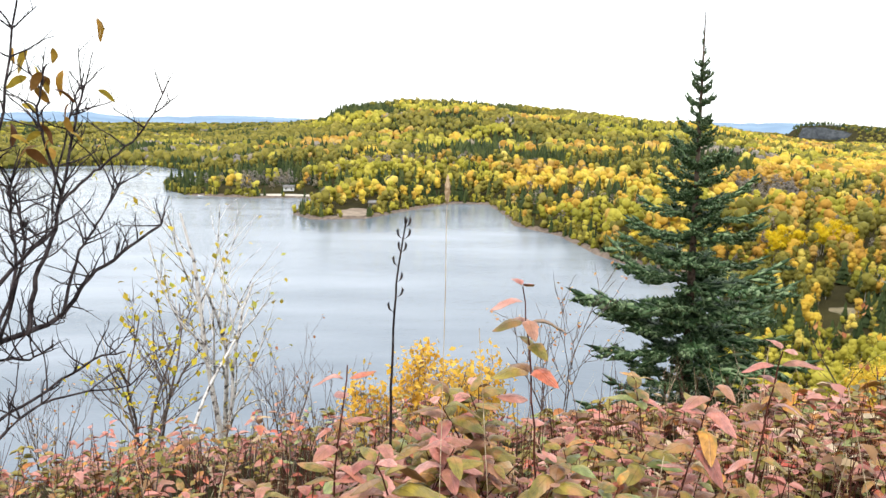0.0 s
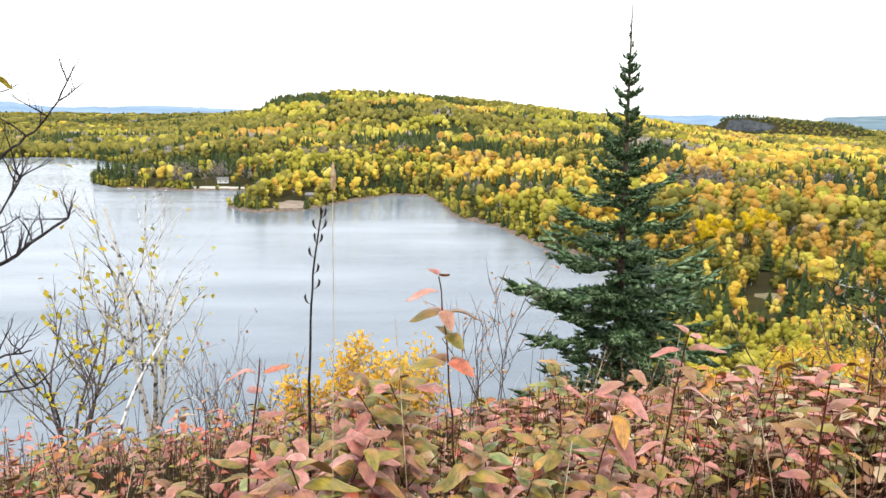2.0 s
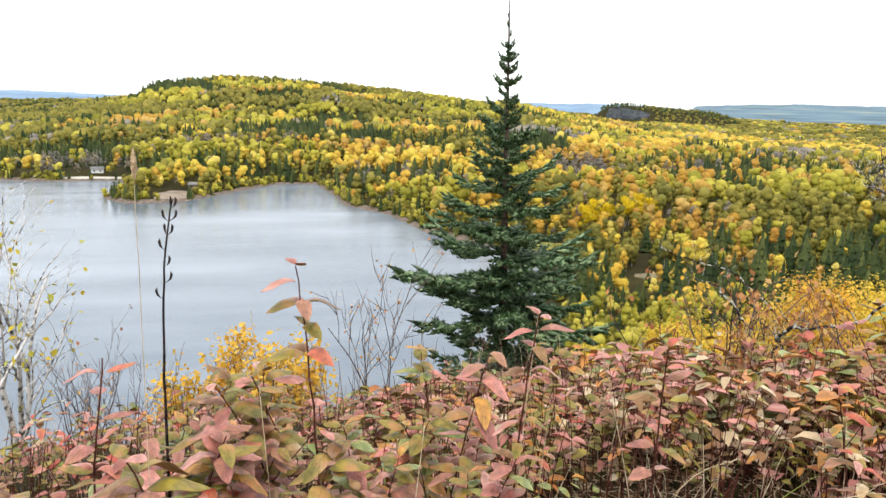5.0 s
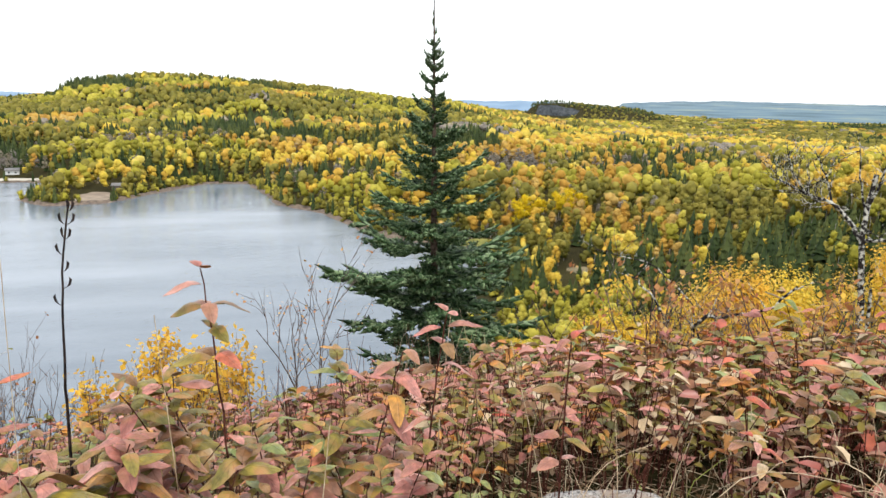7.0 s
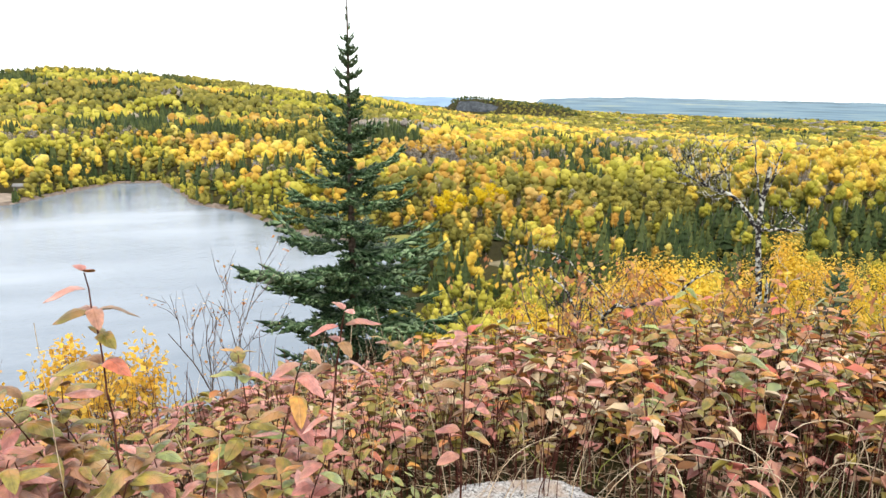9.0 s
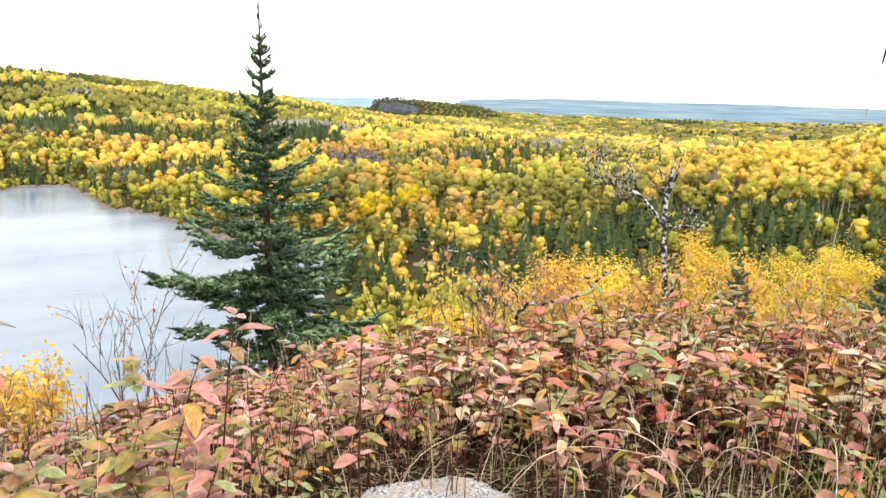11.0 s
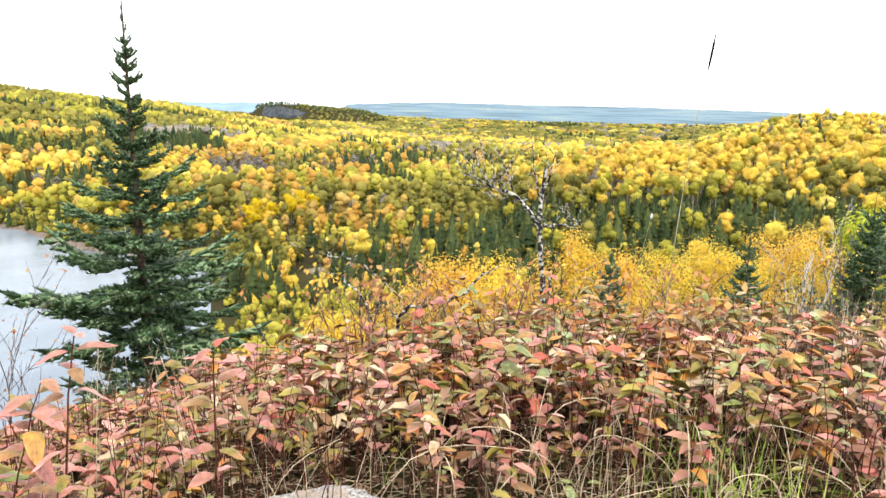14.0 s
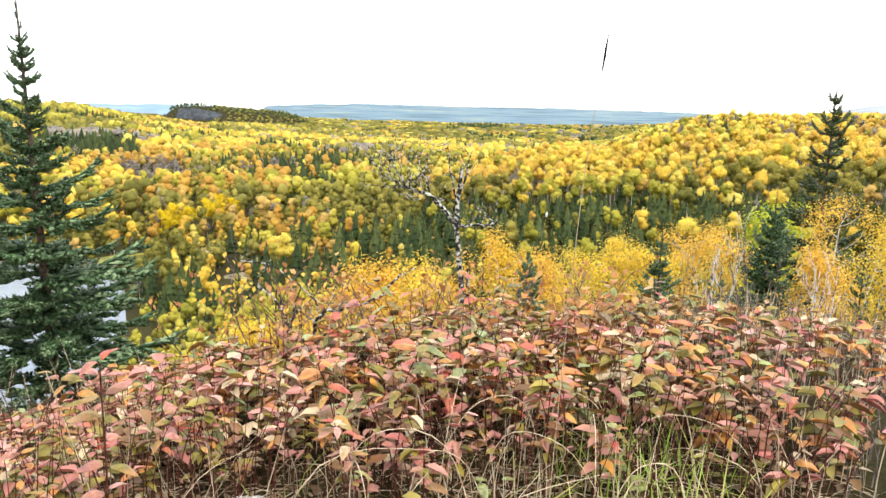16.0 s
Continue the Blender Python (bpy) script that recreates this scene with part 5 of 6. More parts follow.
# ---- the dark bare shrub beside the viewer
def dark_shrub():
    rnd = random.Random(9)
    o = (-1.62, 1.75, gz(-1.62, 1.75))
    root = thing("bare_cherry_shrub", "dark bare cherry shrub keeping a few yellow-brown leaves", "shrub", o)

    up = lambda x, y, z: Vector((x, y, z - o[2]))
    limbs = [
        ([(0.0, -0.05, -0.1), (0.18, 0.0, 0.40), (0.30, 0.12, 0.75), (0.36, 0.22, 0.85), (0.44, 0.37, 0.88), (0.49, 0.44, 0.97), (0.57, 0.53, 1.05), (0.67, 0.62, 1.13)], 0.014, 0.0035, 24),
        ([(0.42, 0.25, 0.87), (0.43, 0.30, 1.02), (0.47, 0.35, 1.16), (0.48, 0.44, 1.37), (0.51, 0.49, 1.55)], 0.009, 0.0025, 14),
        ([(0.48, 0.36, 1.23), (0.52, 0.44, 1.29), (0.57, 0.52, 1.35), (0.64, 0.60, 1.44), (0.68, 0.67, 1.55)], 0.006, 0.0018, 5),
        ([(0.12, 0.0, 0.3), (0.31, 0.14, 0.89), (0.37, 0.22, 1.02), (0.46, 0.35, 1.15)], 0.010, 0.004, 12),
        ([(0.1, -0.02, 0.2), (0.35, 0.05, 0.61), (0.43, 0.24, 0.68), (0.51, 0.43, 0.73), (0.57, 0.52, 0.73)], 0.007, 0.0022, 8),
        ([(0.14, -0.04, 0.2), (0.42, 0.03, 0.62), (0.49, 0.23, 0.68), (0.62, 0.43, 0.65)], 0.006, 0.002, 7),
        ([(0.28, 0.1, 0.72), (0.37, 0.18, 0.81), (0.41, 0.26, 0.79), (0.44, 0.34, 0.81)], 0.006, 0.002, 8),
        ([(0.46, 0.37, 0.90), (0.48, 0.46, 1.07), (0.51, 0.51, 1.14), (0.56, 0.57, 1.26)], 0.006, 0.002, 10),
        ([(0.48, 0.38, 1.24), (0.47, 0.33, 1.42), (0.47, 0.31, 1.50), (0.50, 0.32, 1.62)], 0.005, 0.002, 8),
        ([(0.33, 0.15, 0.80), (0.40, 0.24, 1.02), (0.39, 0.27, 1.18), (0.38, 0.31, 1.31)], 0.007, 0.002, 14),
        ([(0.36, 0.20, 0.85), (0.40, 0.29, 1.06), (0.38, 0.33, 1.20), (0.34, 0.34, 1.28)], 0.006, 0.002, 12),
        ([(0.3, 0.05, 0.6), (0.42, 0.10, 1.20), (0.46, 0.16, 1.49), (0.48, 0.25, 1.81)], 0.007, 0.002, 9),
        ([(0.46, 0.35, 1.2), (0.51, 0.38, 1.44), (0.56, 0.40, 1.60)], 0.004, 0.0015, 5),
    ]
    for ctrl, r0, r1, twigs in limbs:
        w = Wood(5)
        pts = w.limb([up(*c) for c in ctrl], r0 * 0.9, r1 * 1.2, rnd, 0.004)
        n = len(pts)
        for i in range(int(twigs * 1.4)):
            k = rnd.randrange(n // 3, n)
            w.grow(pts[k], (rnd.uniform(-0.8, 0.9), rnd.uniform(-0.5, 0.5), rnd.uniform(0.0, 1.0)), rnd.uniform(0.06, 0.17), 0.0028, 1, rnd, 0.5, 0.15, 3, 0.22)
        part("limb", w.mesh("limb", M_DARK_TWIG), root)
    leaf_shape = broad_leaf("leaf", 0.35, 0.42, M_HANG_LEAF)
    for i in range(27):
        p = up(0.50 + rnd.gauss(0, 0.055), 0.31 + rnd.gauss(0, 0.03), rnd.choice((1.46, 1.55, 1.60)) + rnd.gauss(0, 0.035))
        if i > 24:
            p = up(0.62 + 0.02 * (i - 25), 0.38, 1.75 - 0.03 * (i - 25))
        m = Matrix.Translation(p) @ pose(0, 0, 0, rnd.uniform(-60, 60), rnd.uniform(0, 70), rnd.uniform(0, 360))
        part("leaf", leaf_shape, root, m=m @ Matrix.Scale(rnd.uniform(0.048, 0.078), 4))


def broad_leaf(name, curl, width, mat, under=None):
    """A pointed oval leaf, 1 m long along x, folded along its midrib and arched; its underside may have a colour of its own."""
    rows = [(0.0, 0.05), (0.08, 0.45), (0.20, 0.82), (0.38, 1.0), (0.58, 0.94), (0.76, 0.68), (0.90, 0.34), (1.0, 0.02)]
    v, f, fm = [], [], []
    for drop in (0.0, -0.012):
        for x, s in rows:
            z = -curl * x ** 2.2 + 0.25 * curl * math.sin(math.pi * min(1, x * 1.3)) + drop
            q = width * 0.5 * s
            xx = x * (1 - 0.2 * curl)
            v += [(xx, -q, z - 0.30 * q), (xx, 0, z), (xx, q, z - 0.30 * q)]
    n = len(rows) * 3
    for k in range(2 if under else 1):
        for i in range(len(rows) - 1):
            for j in range(2):
                a = k * n + i * 3 + j
                f.append((a, a + 3, a + 4, a + 1) if k == 0 else (a, a + 1, a + 4, a + 3))
                fm.append(k)
    return solid(name, v if under else v[:n], f, [mat, under] if under else [mat], fm, smooth=True)


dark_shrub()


# ---- the shrub field
LEAF_TONES = {"crimson": (("pink", 22), ("mauve", 48), ("red", 8), ("brown", 12), ("olive", 10)),
              "rosy": (("mauve", 29), ("pink", 12), ("red", 5), ("rust", 8), ("olive", 37), ("green", 5), ("tan", 1), ("brown", 7)),
              "mixed": (("mauve", 11), ("pink", 8), ("red", 6), ("rust", 19), ("olive", 25), ("green", 11), ("tan", 15), ("brown", 5))}
UNDER = {"mauve": "olive", "pink": "mauve", "red": "rust", "rust": "brown", "olive": "brown", "green": "olive", "tan": "olive", "brown": "olive"}
LEAF_MESH = {(k, c): broad_leaf("leaf", c, w, M_SHRUB[k], M_SHRUB[UNDER[k]]) for k in SHRUB_TONES for c, w in ((0.15, 0.48), (0.35, 0.48), (0.55, 0.47), (0.8, 0.46))}


def tone_of(rnd, mood):
    names, weights = zip(*LEAF_TONES[mood])
    return rnd.choices(names, weights)[0]


def honeysuckle(seed, mood, tall, pairs, leaf, first=0.32, bend=0.25):
    """A shrub shoot with opposite, drooping leaves; its foot is at the origin."""
    rnd = random.Random(seed)
    root = tagged(new("honeysuckle_shrub"), {"crimson": "tall slender shrub shoot with pairs of dusty-pink leaves", "rosy": "low shrub shoot with arching mauve-pink autumn leaves", "mixed": "low shrub shoot with tan, green and red autumn leaves"}[mood], "shrub", "shrub field")
    w = Wood(5)
    a = rnd.uniform(0, 2 * math.pi)
    ox, oy = bend * tall * math.cos(a), bend * tall * math.sin(a)
    pts = w.limb([(0, 0, -0.06), (ox * 0.15, oy * 0.15, tall * 0.4), (ox * 0.5, oy * 0.5, tall * 0.75), (ox, oy, tall)], 0.0042, 0.0016, rnd, 0.003)
    if rnd.random() < 0.6:
        k = len(pts) // 2
        d = Vector((rnd.uniform(-1, 1), rnd.uniform(-1, 1), 1.3))
        w.tube([pts[k], pts[k] + d * 0.06, pts[k] + d * 0.13], [0.0024, 0.0018, 0.001])
    part("stem", w.mesh("stem", M_RED_STEM), root)
    turn = rnd.uniform(0, 360)
    for i in range(pairs):
        s = first + (1 - first) * (i + 0.5 * (i < pairs - 1)) / max(1, pairs - 1)
        p = pts[min(len(pts) - 1, int(s * (len(pts) - 1)))]
        turn += 90 + rnd.uniform(-25, 25)
        for side in (0, 180):
            if rnd.random() < 0.10:
                continue
            size = leaf * rnd.uniform(0.7, 1.15) * (0.72 if i == pairs - 1 else 1.0)
            pitch = rnd.uniform(-26, 2) if i < pairs - 1 else rnd.uniform(-45, -15)
            m = Matrix.Translation(p) @ pose(0, 0, 0, rnd.uniform(-20, 20), pitch, turn + side + rnd.uniform(-12, 12))
            part("leaf", LEAF_MESH[(tone_of(rnd, mood), rnd.choice((0.15, 0.35, 0.35, 0.35, 0.55)))], root, m=m @ Matrix.Translation((0.008, 0, 0)) @ Matrix.Scale(size, 4))
    return root


def field_spots(d0, d1, density, seed, b0=-40, b1=80):
    r = np.random.default_rng(seed)
    area = 0.5 * radians(b1 - b0) * (d1 * d1 - d0 * d0)
    n = int(area * density)
    d, b = np.sqrt(r.uniform(d0 * d0, d1 * d1, n)), r.uniform(b0, b1, n)
    return [(*polar(bb, dd), dd, bb) for dd, bb in zip(d, b)]


def open_ground(x, y, d, b):
    """The bare patch and the rock at the viewer's feet."""
    start = np.interp(b, (-40, 5, 18, 27, 50, 62, 80), (1.55, 1.30, 1.55, 2.3, 2.45, 2.8, 2.95))
    on_rock = ((x - 1.5) / 0.46) ** 2 + ((y - 2.02) / 0.36) ** 2 < 1
    by_plant = (x - 2.42) ** 2 + (y - 1.54) ** 2 < 0.05 or (x - 2.30) ** 2 + (y - 1.42) ** 2 < 0.04 or (x - 1.14) ** 2 + (y - 2.22) ** 2 < 0.04
    return d < start or on_rock or by_plant


rnd = random.Random(77)
SHOOTS = {m: [honeysuckle(200 + 17 * i + (m == "mixed"), m, 0.80, rnd.choice((6, 7, 8)), rnd.uniform(0.105, 0.135) if m == "rosy" else rnd.uniform(0.09, 0.12), rnd.uniform(0.42, 0.62), rnd.uniform(0.12, 0.4)) for i in range(9)] for m in ("rosy", "mixed")}
used = set()
shoots = 0
for x, y, d, b in field_spots(1.25, 4.6, 17, 5, -38, 78):
    if open_ground(x, y, d, b) or shoots >= 310:
        continue
    shoots += 1
    mood = "rosy" if rnd.random() < np.interp(b, (-30, 20, 45), (1.0, 0.8, 0.25)) else "mixed"
    proto = rnd.choice(SHOOTS[mood])
    grow_by = (rnd.uniform(0.72, 1.12) if b < 40 else rnd.uniform(0.78, 1.02)) * float(np.interp(b, (-35, -5, 12, 28, 40, 46, 62, 70, 80), (0.68, 0.74, 0.88, 0.80, 0.88, 1.04, 1.04, 0.84, 0.80)))
    grow_by *= float(np.interp(d, (3.2, 4.4), (1, np.interp(b, (40, 48, 62, 68), (0.82, 0.95, 0.95, 0.82)))))
    grow_by *= float(np.interp(d, (1.5, 2.3), (np.interp(b, (-20, -5, 22, 30), (1, 1.18, 1.18, 1)), 1)))
    grow_by *= float(np.interp(d, (2.2, 3.2), (1, np.interp(b, (2, 8, 22, 30), (1, 0.62, 0.62, 1)))))
    m = pose(x, y, gz(x, y), rnd.uniform(-8, 8), rnd.uniform(-8, 8), rnd.uniform(0, 360)) @ Matrix.Scale(grow_by, 4)
    if proto not in used:
        used.add(proto)
        proto.matrix_basis = m
    else:
        copy_thing(proto, m)
for m in SHOOTS:
    for k, proto in enumerate(SHOOTS[m]):
        if proto not in used:
            proto.matrix_basis = pose(*polar(30 + k, 3.0), gz(*polar(30 + k, 3.0)), 0, 0, 40 * k)


def tall_shoot(at, tall, seed, leaf, pairs=5, mood="crimson", bend=0.06):
    ob = honeysuckle(seed, mood, tall, pairs, leaf, 0.62, bend)
    ob.matrix_basis = pose(*at)


tall_shoot((0.24, 1.75, gz(0.24, 1.75)), 1.08 - gz(0.24, 1.75), 901, 0.092, 9)
tall_shoot((0.66, 1.55, gz(0.66, 1.55)), 1.00 - gz(0.66, 1.55), 902, 0.080, 7)
tall_shoot((-0.30, 1.62, gz(-0.3, 1.62)), 0.92 - gz(-0.3, 1.62), 903, 0.085, 7)
tall_shoot((0.98, 1.45, gz(0.98, 1.45)), 0.96 - gz(0.98, 1.45), 904, 0.078, 7)

# the waist-high front row, before the brow
FRONT = [honeysuckle(940 + i, "rosy", 0.90, rnd.choice((9, 10, 11)), rnd.uniform(0.094, 0.118), rnd.uniform(0.46, 0.56), rnd.uniform(0.10, 0.26)) for i in range(8)]
front = 0
for x, y, d, b in field_spots(1.34, 2.15, 42, 43, -36, 27):
    if open_ground(x, y, d, b - 1) or (x - 0.24) ** 2 + (y - 1.75) ** 2 < 0.02:
        continue
    top = float(np.interp(b, (-36, -24, -13, 0, 12, 20, 27), (0.70, 0.80, 0.88, 0.90, 0.92, 0.90, 0.84))) * rnd.uniform(0.80, 1.03) - 0.10 * max(0.0, d - 1.5)
    m = pose(x, y, gz(x, y), rnd.uniform(-7, 7), rnd.uniform(-7, 7), rnd.uniform(0, 360)) @ Matrix.Scale(top / 0.90, 4)
    if front < len(FRONT):
        FRONT[front].matrix_basis = m
    else:
        copy_thing(rnd.choice(FRONT), m)
    front += 1


def low_brush(d0, d1, density, seed, leaf, per, tall, b0, b1, weights, label, stem_mat):
    """The brush further off, joined by colour: small folded leaves on thin stems."""
    r = random.Random(seed)
    quads = {k: [] for k in SHRUB_TONES}
    w = Wood(3)
    for x, y, d, b in field_spots(d0, d1, density, seed, b0, b1):
        if open_ground(x, y, d, b) or (b > 65 and d > 3.9 and r.random() < 0.6):
            continue
        z, h = gz(x, y), tall * r.uniform(0.6, 1.15) * float(np.interp(b, (0, 4, 12, 22, 30), (1, 0.45, 0.45, 0.5, 1)) * np.interp(d, (3.4, 6.5), (0.95, 0.58)))
        lx, ly = r.uniform(-0.16, 0.16), r.uniform(-0.16, 0.16)
        w.tube([(x, y, z - 0.05), (x + lx * 0.4, y + ly * 0.4, z + h * 0.6), (x + lx, y + ly, z + h)], [0.004, 0.003, 0.0015])
        main = r.choices([k for k, _ in weights], [q for _, q in weights])[0]
        for i in range(per):
            s = r.uniform(0.35, 1.0)
            p = Vector((x + lx * s, y + ly * s, z + h * s))
            a = r.uniform(0, 2 * math.pi)
            out = Vector((math.cos(a), math.sin(a), r.uniform(-0.15, 0.45))).normalized()
            side = out.cross(Vector((r.uniform(-0.4, 0.4), r.uniform(-0.4, 0.4), 1))).normalized()
            nrm = side.cross(out)
            q = leaf * r.uniform(0.6, 1.3)
            k = main if r.random() < 0.5 else r.choices([n for n, _ in weights], [v for _, v in weights])[0]
            rise, tip = r.uniform(0.06, 0.16), r.uniform(0.1, 0.4)
            quads[k].append([p, p + out * q * 0.30 + side * q * 0.25 + nrm * q * rise, p + out * q * 0.72 + side * q * 0.19 + nrm * q * (rise * 0.6 - 0.08),
                             p + out * q - nrm * q * tip, p + out * q * 0.72 - side * q * 0.19 + nrm * q * (rise * 0.6 - 0.08), p + out * q * 0.30 - side * q * 0.25 + nrm * q * rise])
    for k, qs in quads.items():
        if qs:
            v = [tuple(p) for q in qs for p in q]
            thing("low_brush", label, "brush", me=solid("low_brush", v, np.concatenate([np.arange(len(v)).reshape(-1, 6)[:, [0, 1, 2, 3]], np.arange(len(v)).reshape(-1, 6)[:, [0, 3, 4, 5]]]), [M_SHRUB_MIX[k]]), kind="stuff")
    thing("brush_stems", "thin bare stems standing in the brush", "stems", me=w.mesh("brush_stems", stem_mat), kind="stuff")


low_brush(3.0, 8.0, 34, 14, 0.09, 12, 0.52, 6, 26, LEAF_TONES["rosy"], "low brush of dusty-pink and olive leaves on the brow", M_RED_STEM)
low_brush(3.4, 8.0, 40, 11, 0.10, 12, 0.52, 26, 80, LEAF_TONES["mixed"], "dense low autumn brush of tan, red and green leaves", M_RED_STEM)
low_brush(2.4, 8.5, 20, 12, 0.06, 12, 0.50, -42, 8, LEAF_TONES["rosy"], "dense low brush of small pinkish-brown leaves", M_GREY_TWIG)
low_brush(1.9, 5.0, 40, 13, 0.075, 9, 0.52, 10, 80, (("brown", 4), ("olive", 4), ("rust", 2), ("tan", 2), ("mauve", 5), ("pink", 1)), "short undergrowth leaves beneath the shrubs", M_RED_STEM)



def bare_stems(spots, seed, label, mat, tall, r0):
    """Leafless stems standing close together under the leaves."""
    r = random.Random(seed)
    w = Wood(3)
    for x, y, d, b in spots:
        if d < np.interp(b, (-40, 5, 27, 62, 80), (1.7, 1.7, 2.4, 2.7, 2.8)):
            continue
        z, h = gz(x, y), tall * r.uniform(0.5, 1.1)
        lx, ly = r.gauss(0, 0.07), r.gauss(0, 0.07)
        w.tube([(x, y, z - 0.05), (x + lx * 0.3, y + ly * 0.3, z + h * 0.55), (x + lx, y + ly, z + h)], [r0, r0 * 0.8, r0 * 0.4])
    thing("brush_stems", label, "stems", me=w.mesh("brush_stems", mat), kind="stuff")


bare_stems(field_spots(1.7, 4.4, 60, 61, -40, 80), 62, "red-brown leafless stems under the shrub leaves", M_RED_STEM, 0.55, 0.0028)
bare_stems(field_spots(1.9, 6.0, 20, 63, 15, 80), 64, "pale grey dry stems under the shrub leaves", M_DRY_STEM, 0.52, 0.0022)
bare_stems(field_spots(3.5, 9.0, 36, 65, 65, 82), 66, "pinkish-grey bare twigs on the slope", M_GREY_TWIG, 0.45, 0.0035)

# ---- grasses, straws and litter
def blades(name, label, spots, tall, width, mat, seed, bend=0.35, category="grass"):
    r = random.Random(seed)
    v, f = [], []
    for x, y, d, b in spots:
        if d < 1.5:
            continue
        z, h, a = gz(x, y), tall * r.uniform(0.45, 1.1), r.uniform(0, 2 * math.pi)
        o = Vector((math.cos(a), math.sin(a), 0))
        s = Vector((-o.y, o.x, 0)) * width * r.uniform(0.7, 1.3)
        k = bend * r.uniform(0.2, 1.6)
        p = [Vector((x, y, z - 0.03)) + o * (h * k * t * t) + Vector((0, 0, h * t * (1 - 0.25 * k * t * t))) for t in (0, 0.4, 0.75, 1.0)]
        n = len(v)
        for i, q in enumerate(p):
            t = 1 - i / 3.3
            v += [q - s * t, q + s * t + Vector((0, 0, 0.0005))]
        f += [(n + 2 * i, n + 2 * i + 1, n + 2 * i + 3, n + 2 * i + 2) for i in range(3)]
    thing(name, label, category, me=solid(name, [tuple(q) for q in v], f, [mat]), kind="stuff")


M_GRASS = foliage("green_grass_blade", [(0.0, (0.20, 0.30, 0.04)), (0.6, (0.36, 0.48, 0.08)), (1.0, (0.56, 0.52, 0.18))], "island", 5.0, 0.5, 0.25)
M_STRAW = foliage("dry_straw_blade", [(0.0, (0.34, 0.22, 0.13)), (0.5, (0.52, 0.40, 0.26)), (1.0, (0.70, 0.60, 0.44))], "island", 5.0, 0.6, 0.2)
M_LITTER = foliage("fallen_leaves", [(0.0, (0.05, 0.026, 0.014)), (0.5, (0.15, 0.085, 0.045)), (1.0, (0.34, 0.24, 0.15))], "island", 9.0, 0.8, 0.1)
blades("green_grass", "tuft of green grass among the shrubs", field_spots(2.7, 3.5, 200, 21, 61, 74), 0.42, 0.0040, M_GRASS, 22, 0.8)
blades("green_grass", "sparse green grass on the bare ground", field_spots(2.2, 3.2, 40, 27, 40, 76), 0.30, 0.0035, M_GRASS, 28, 0.8)
blades("dry_grass", "pale dry grass straws through the shrubs", field_spots(1.6, 6.5, 26, 23, -40, 80), 0.55, 0.0018, M_STRAW, 24, 0.5)
blades("dry_grass", "pale dry grass and pinkish stems on the slope", field_spots(3.2, 9.0, 40, 25, 64, 84), 0.52, 0.0030, M_STRAW, 26, 0.25)
blades("dry_grass", "pale dry straws bent over the bare ground", field_spots(2.3, 3.6, 60, 29, 45, 78), 0.40, 0.0028, M_STRAW, 30, 1.0)


def litter(spots, seed):
    r = random.Random(seed)
    v = []
    for x, y, d, b in spots:
        p = Vector((x, y, gz(x, y) + r.uniform(0.005, 0.03)))
        a, s = r.uniform(0, 2 * math.pi), r.uniform(0.012, 0.034)
        o, q = Vector((math.cos(a), math.sin(a), r.uniform(-0.3, 0.3))) * s, Vector((-math.sin(a), math.cos(a), r.uniform(-0.3, 0.3))) * s * 0.4
        v += [p - o, p + q, p + o, p - q]
    thing("leaf_litter", "brown fallen leaves on the ground under the shrubs", "leaves", me=solid("leaf_litter", [tuple(p) for p in v], np.arange(len(v)).reshape(-1, 4), [M_LITTER]), kind="stuff")


litter(field_spots(1.2, 4.2, 700, 31, -40, 80), 32)


def straw(label, ctrl, r0, r1, mat, seed, head=None, name="dry_stalk", category="stalk"):
    """One stalk through a few points, with a seed head if wanted: (length, radius, material)."""
    rr = random.Random(seed)
    base = ctrl[0]
    root = thing(name, label, category, base)
    w = Wood(5)
    loc = [Vector(c) - Vector(base) for c in ctrl]
    loc[0].z -= 0.05
    w.limb(loc, r0, r1, rr, 0.0005)
    part("stem", w.mesh("stem", mat), root)
    if head:
        long, rad, hm = head
        d = (loc[-1] - loc[-2]).normalized()
        hw = Wood(7)
        n = 8
        hw.tube([loc[-1] + d * long * (i / n - 0.15) for i in range(n + 1)], [rad * (0.15 + math.sin(math.pi * min(1, 0.1 + 0.9 * i / n)) * (0.8 + 0.25 * (i % 2))) for i in range(n + 1)])
        part("seed_head", hw.mesh("seed_head", hm), root)
    return root


def fallen_twigs(spots, seed):
    """Dry stems lying on the ground."""
    r = random.Random(seed)
    w = Wood(3)
    for x, y, d, b in spots:
        a, q = r.uniform(0, 2 * math.pi), r.uniform(0.08, 0.3)
        dx, dy = q * math.cos(a), q * math.sin(a)
        w.tube([(x, y, gz(x, y) + 0.012), (x + dx * 0.5, y + dy * 0.5, gz(x + dx * 0.5, y + dy * 0.5) + r.uniform(0.01, 0.05)), (x + dx, y + dy, gz(x + dx, y + dy) + 0.015)], [0.0022, 0.002, 0.0012])
    thing("fallen_twigs", "dry grey-brown twigs strewn on the ground", "twigs", me=w.mesh("fallen_twigs", M_DRY_STEM), kind="stuff")


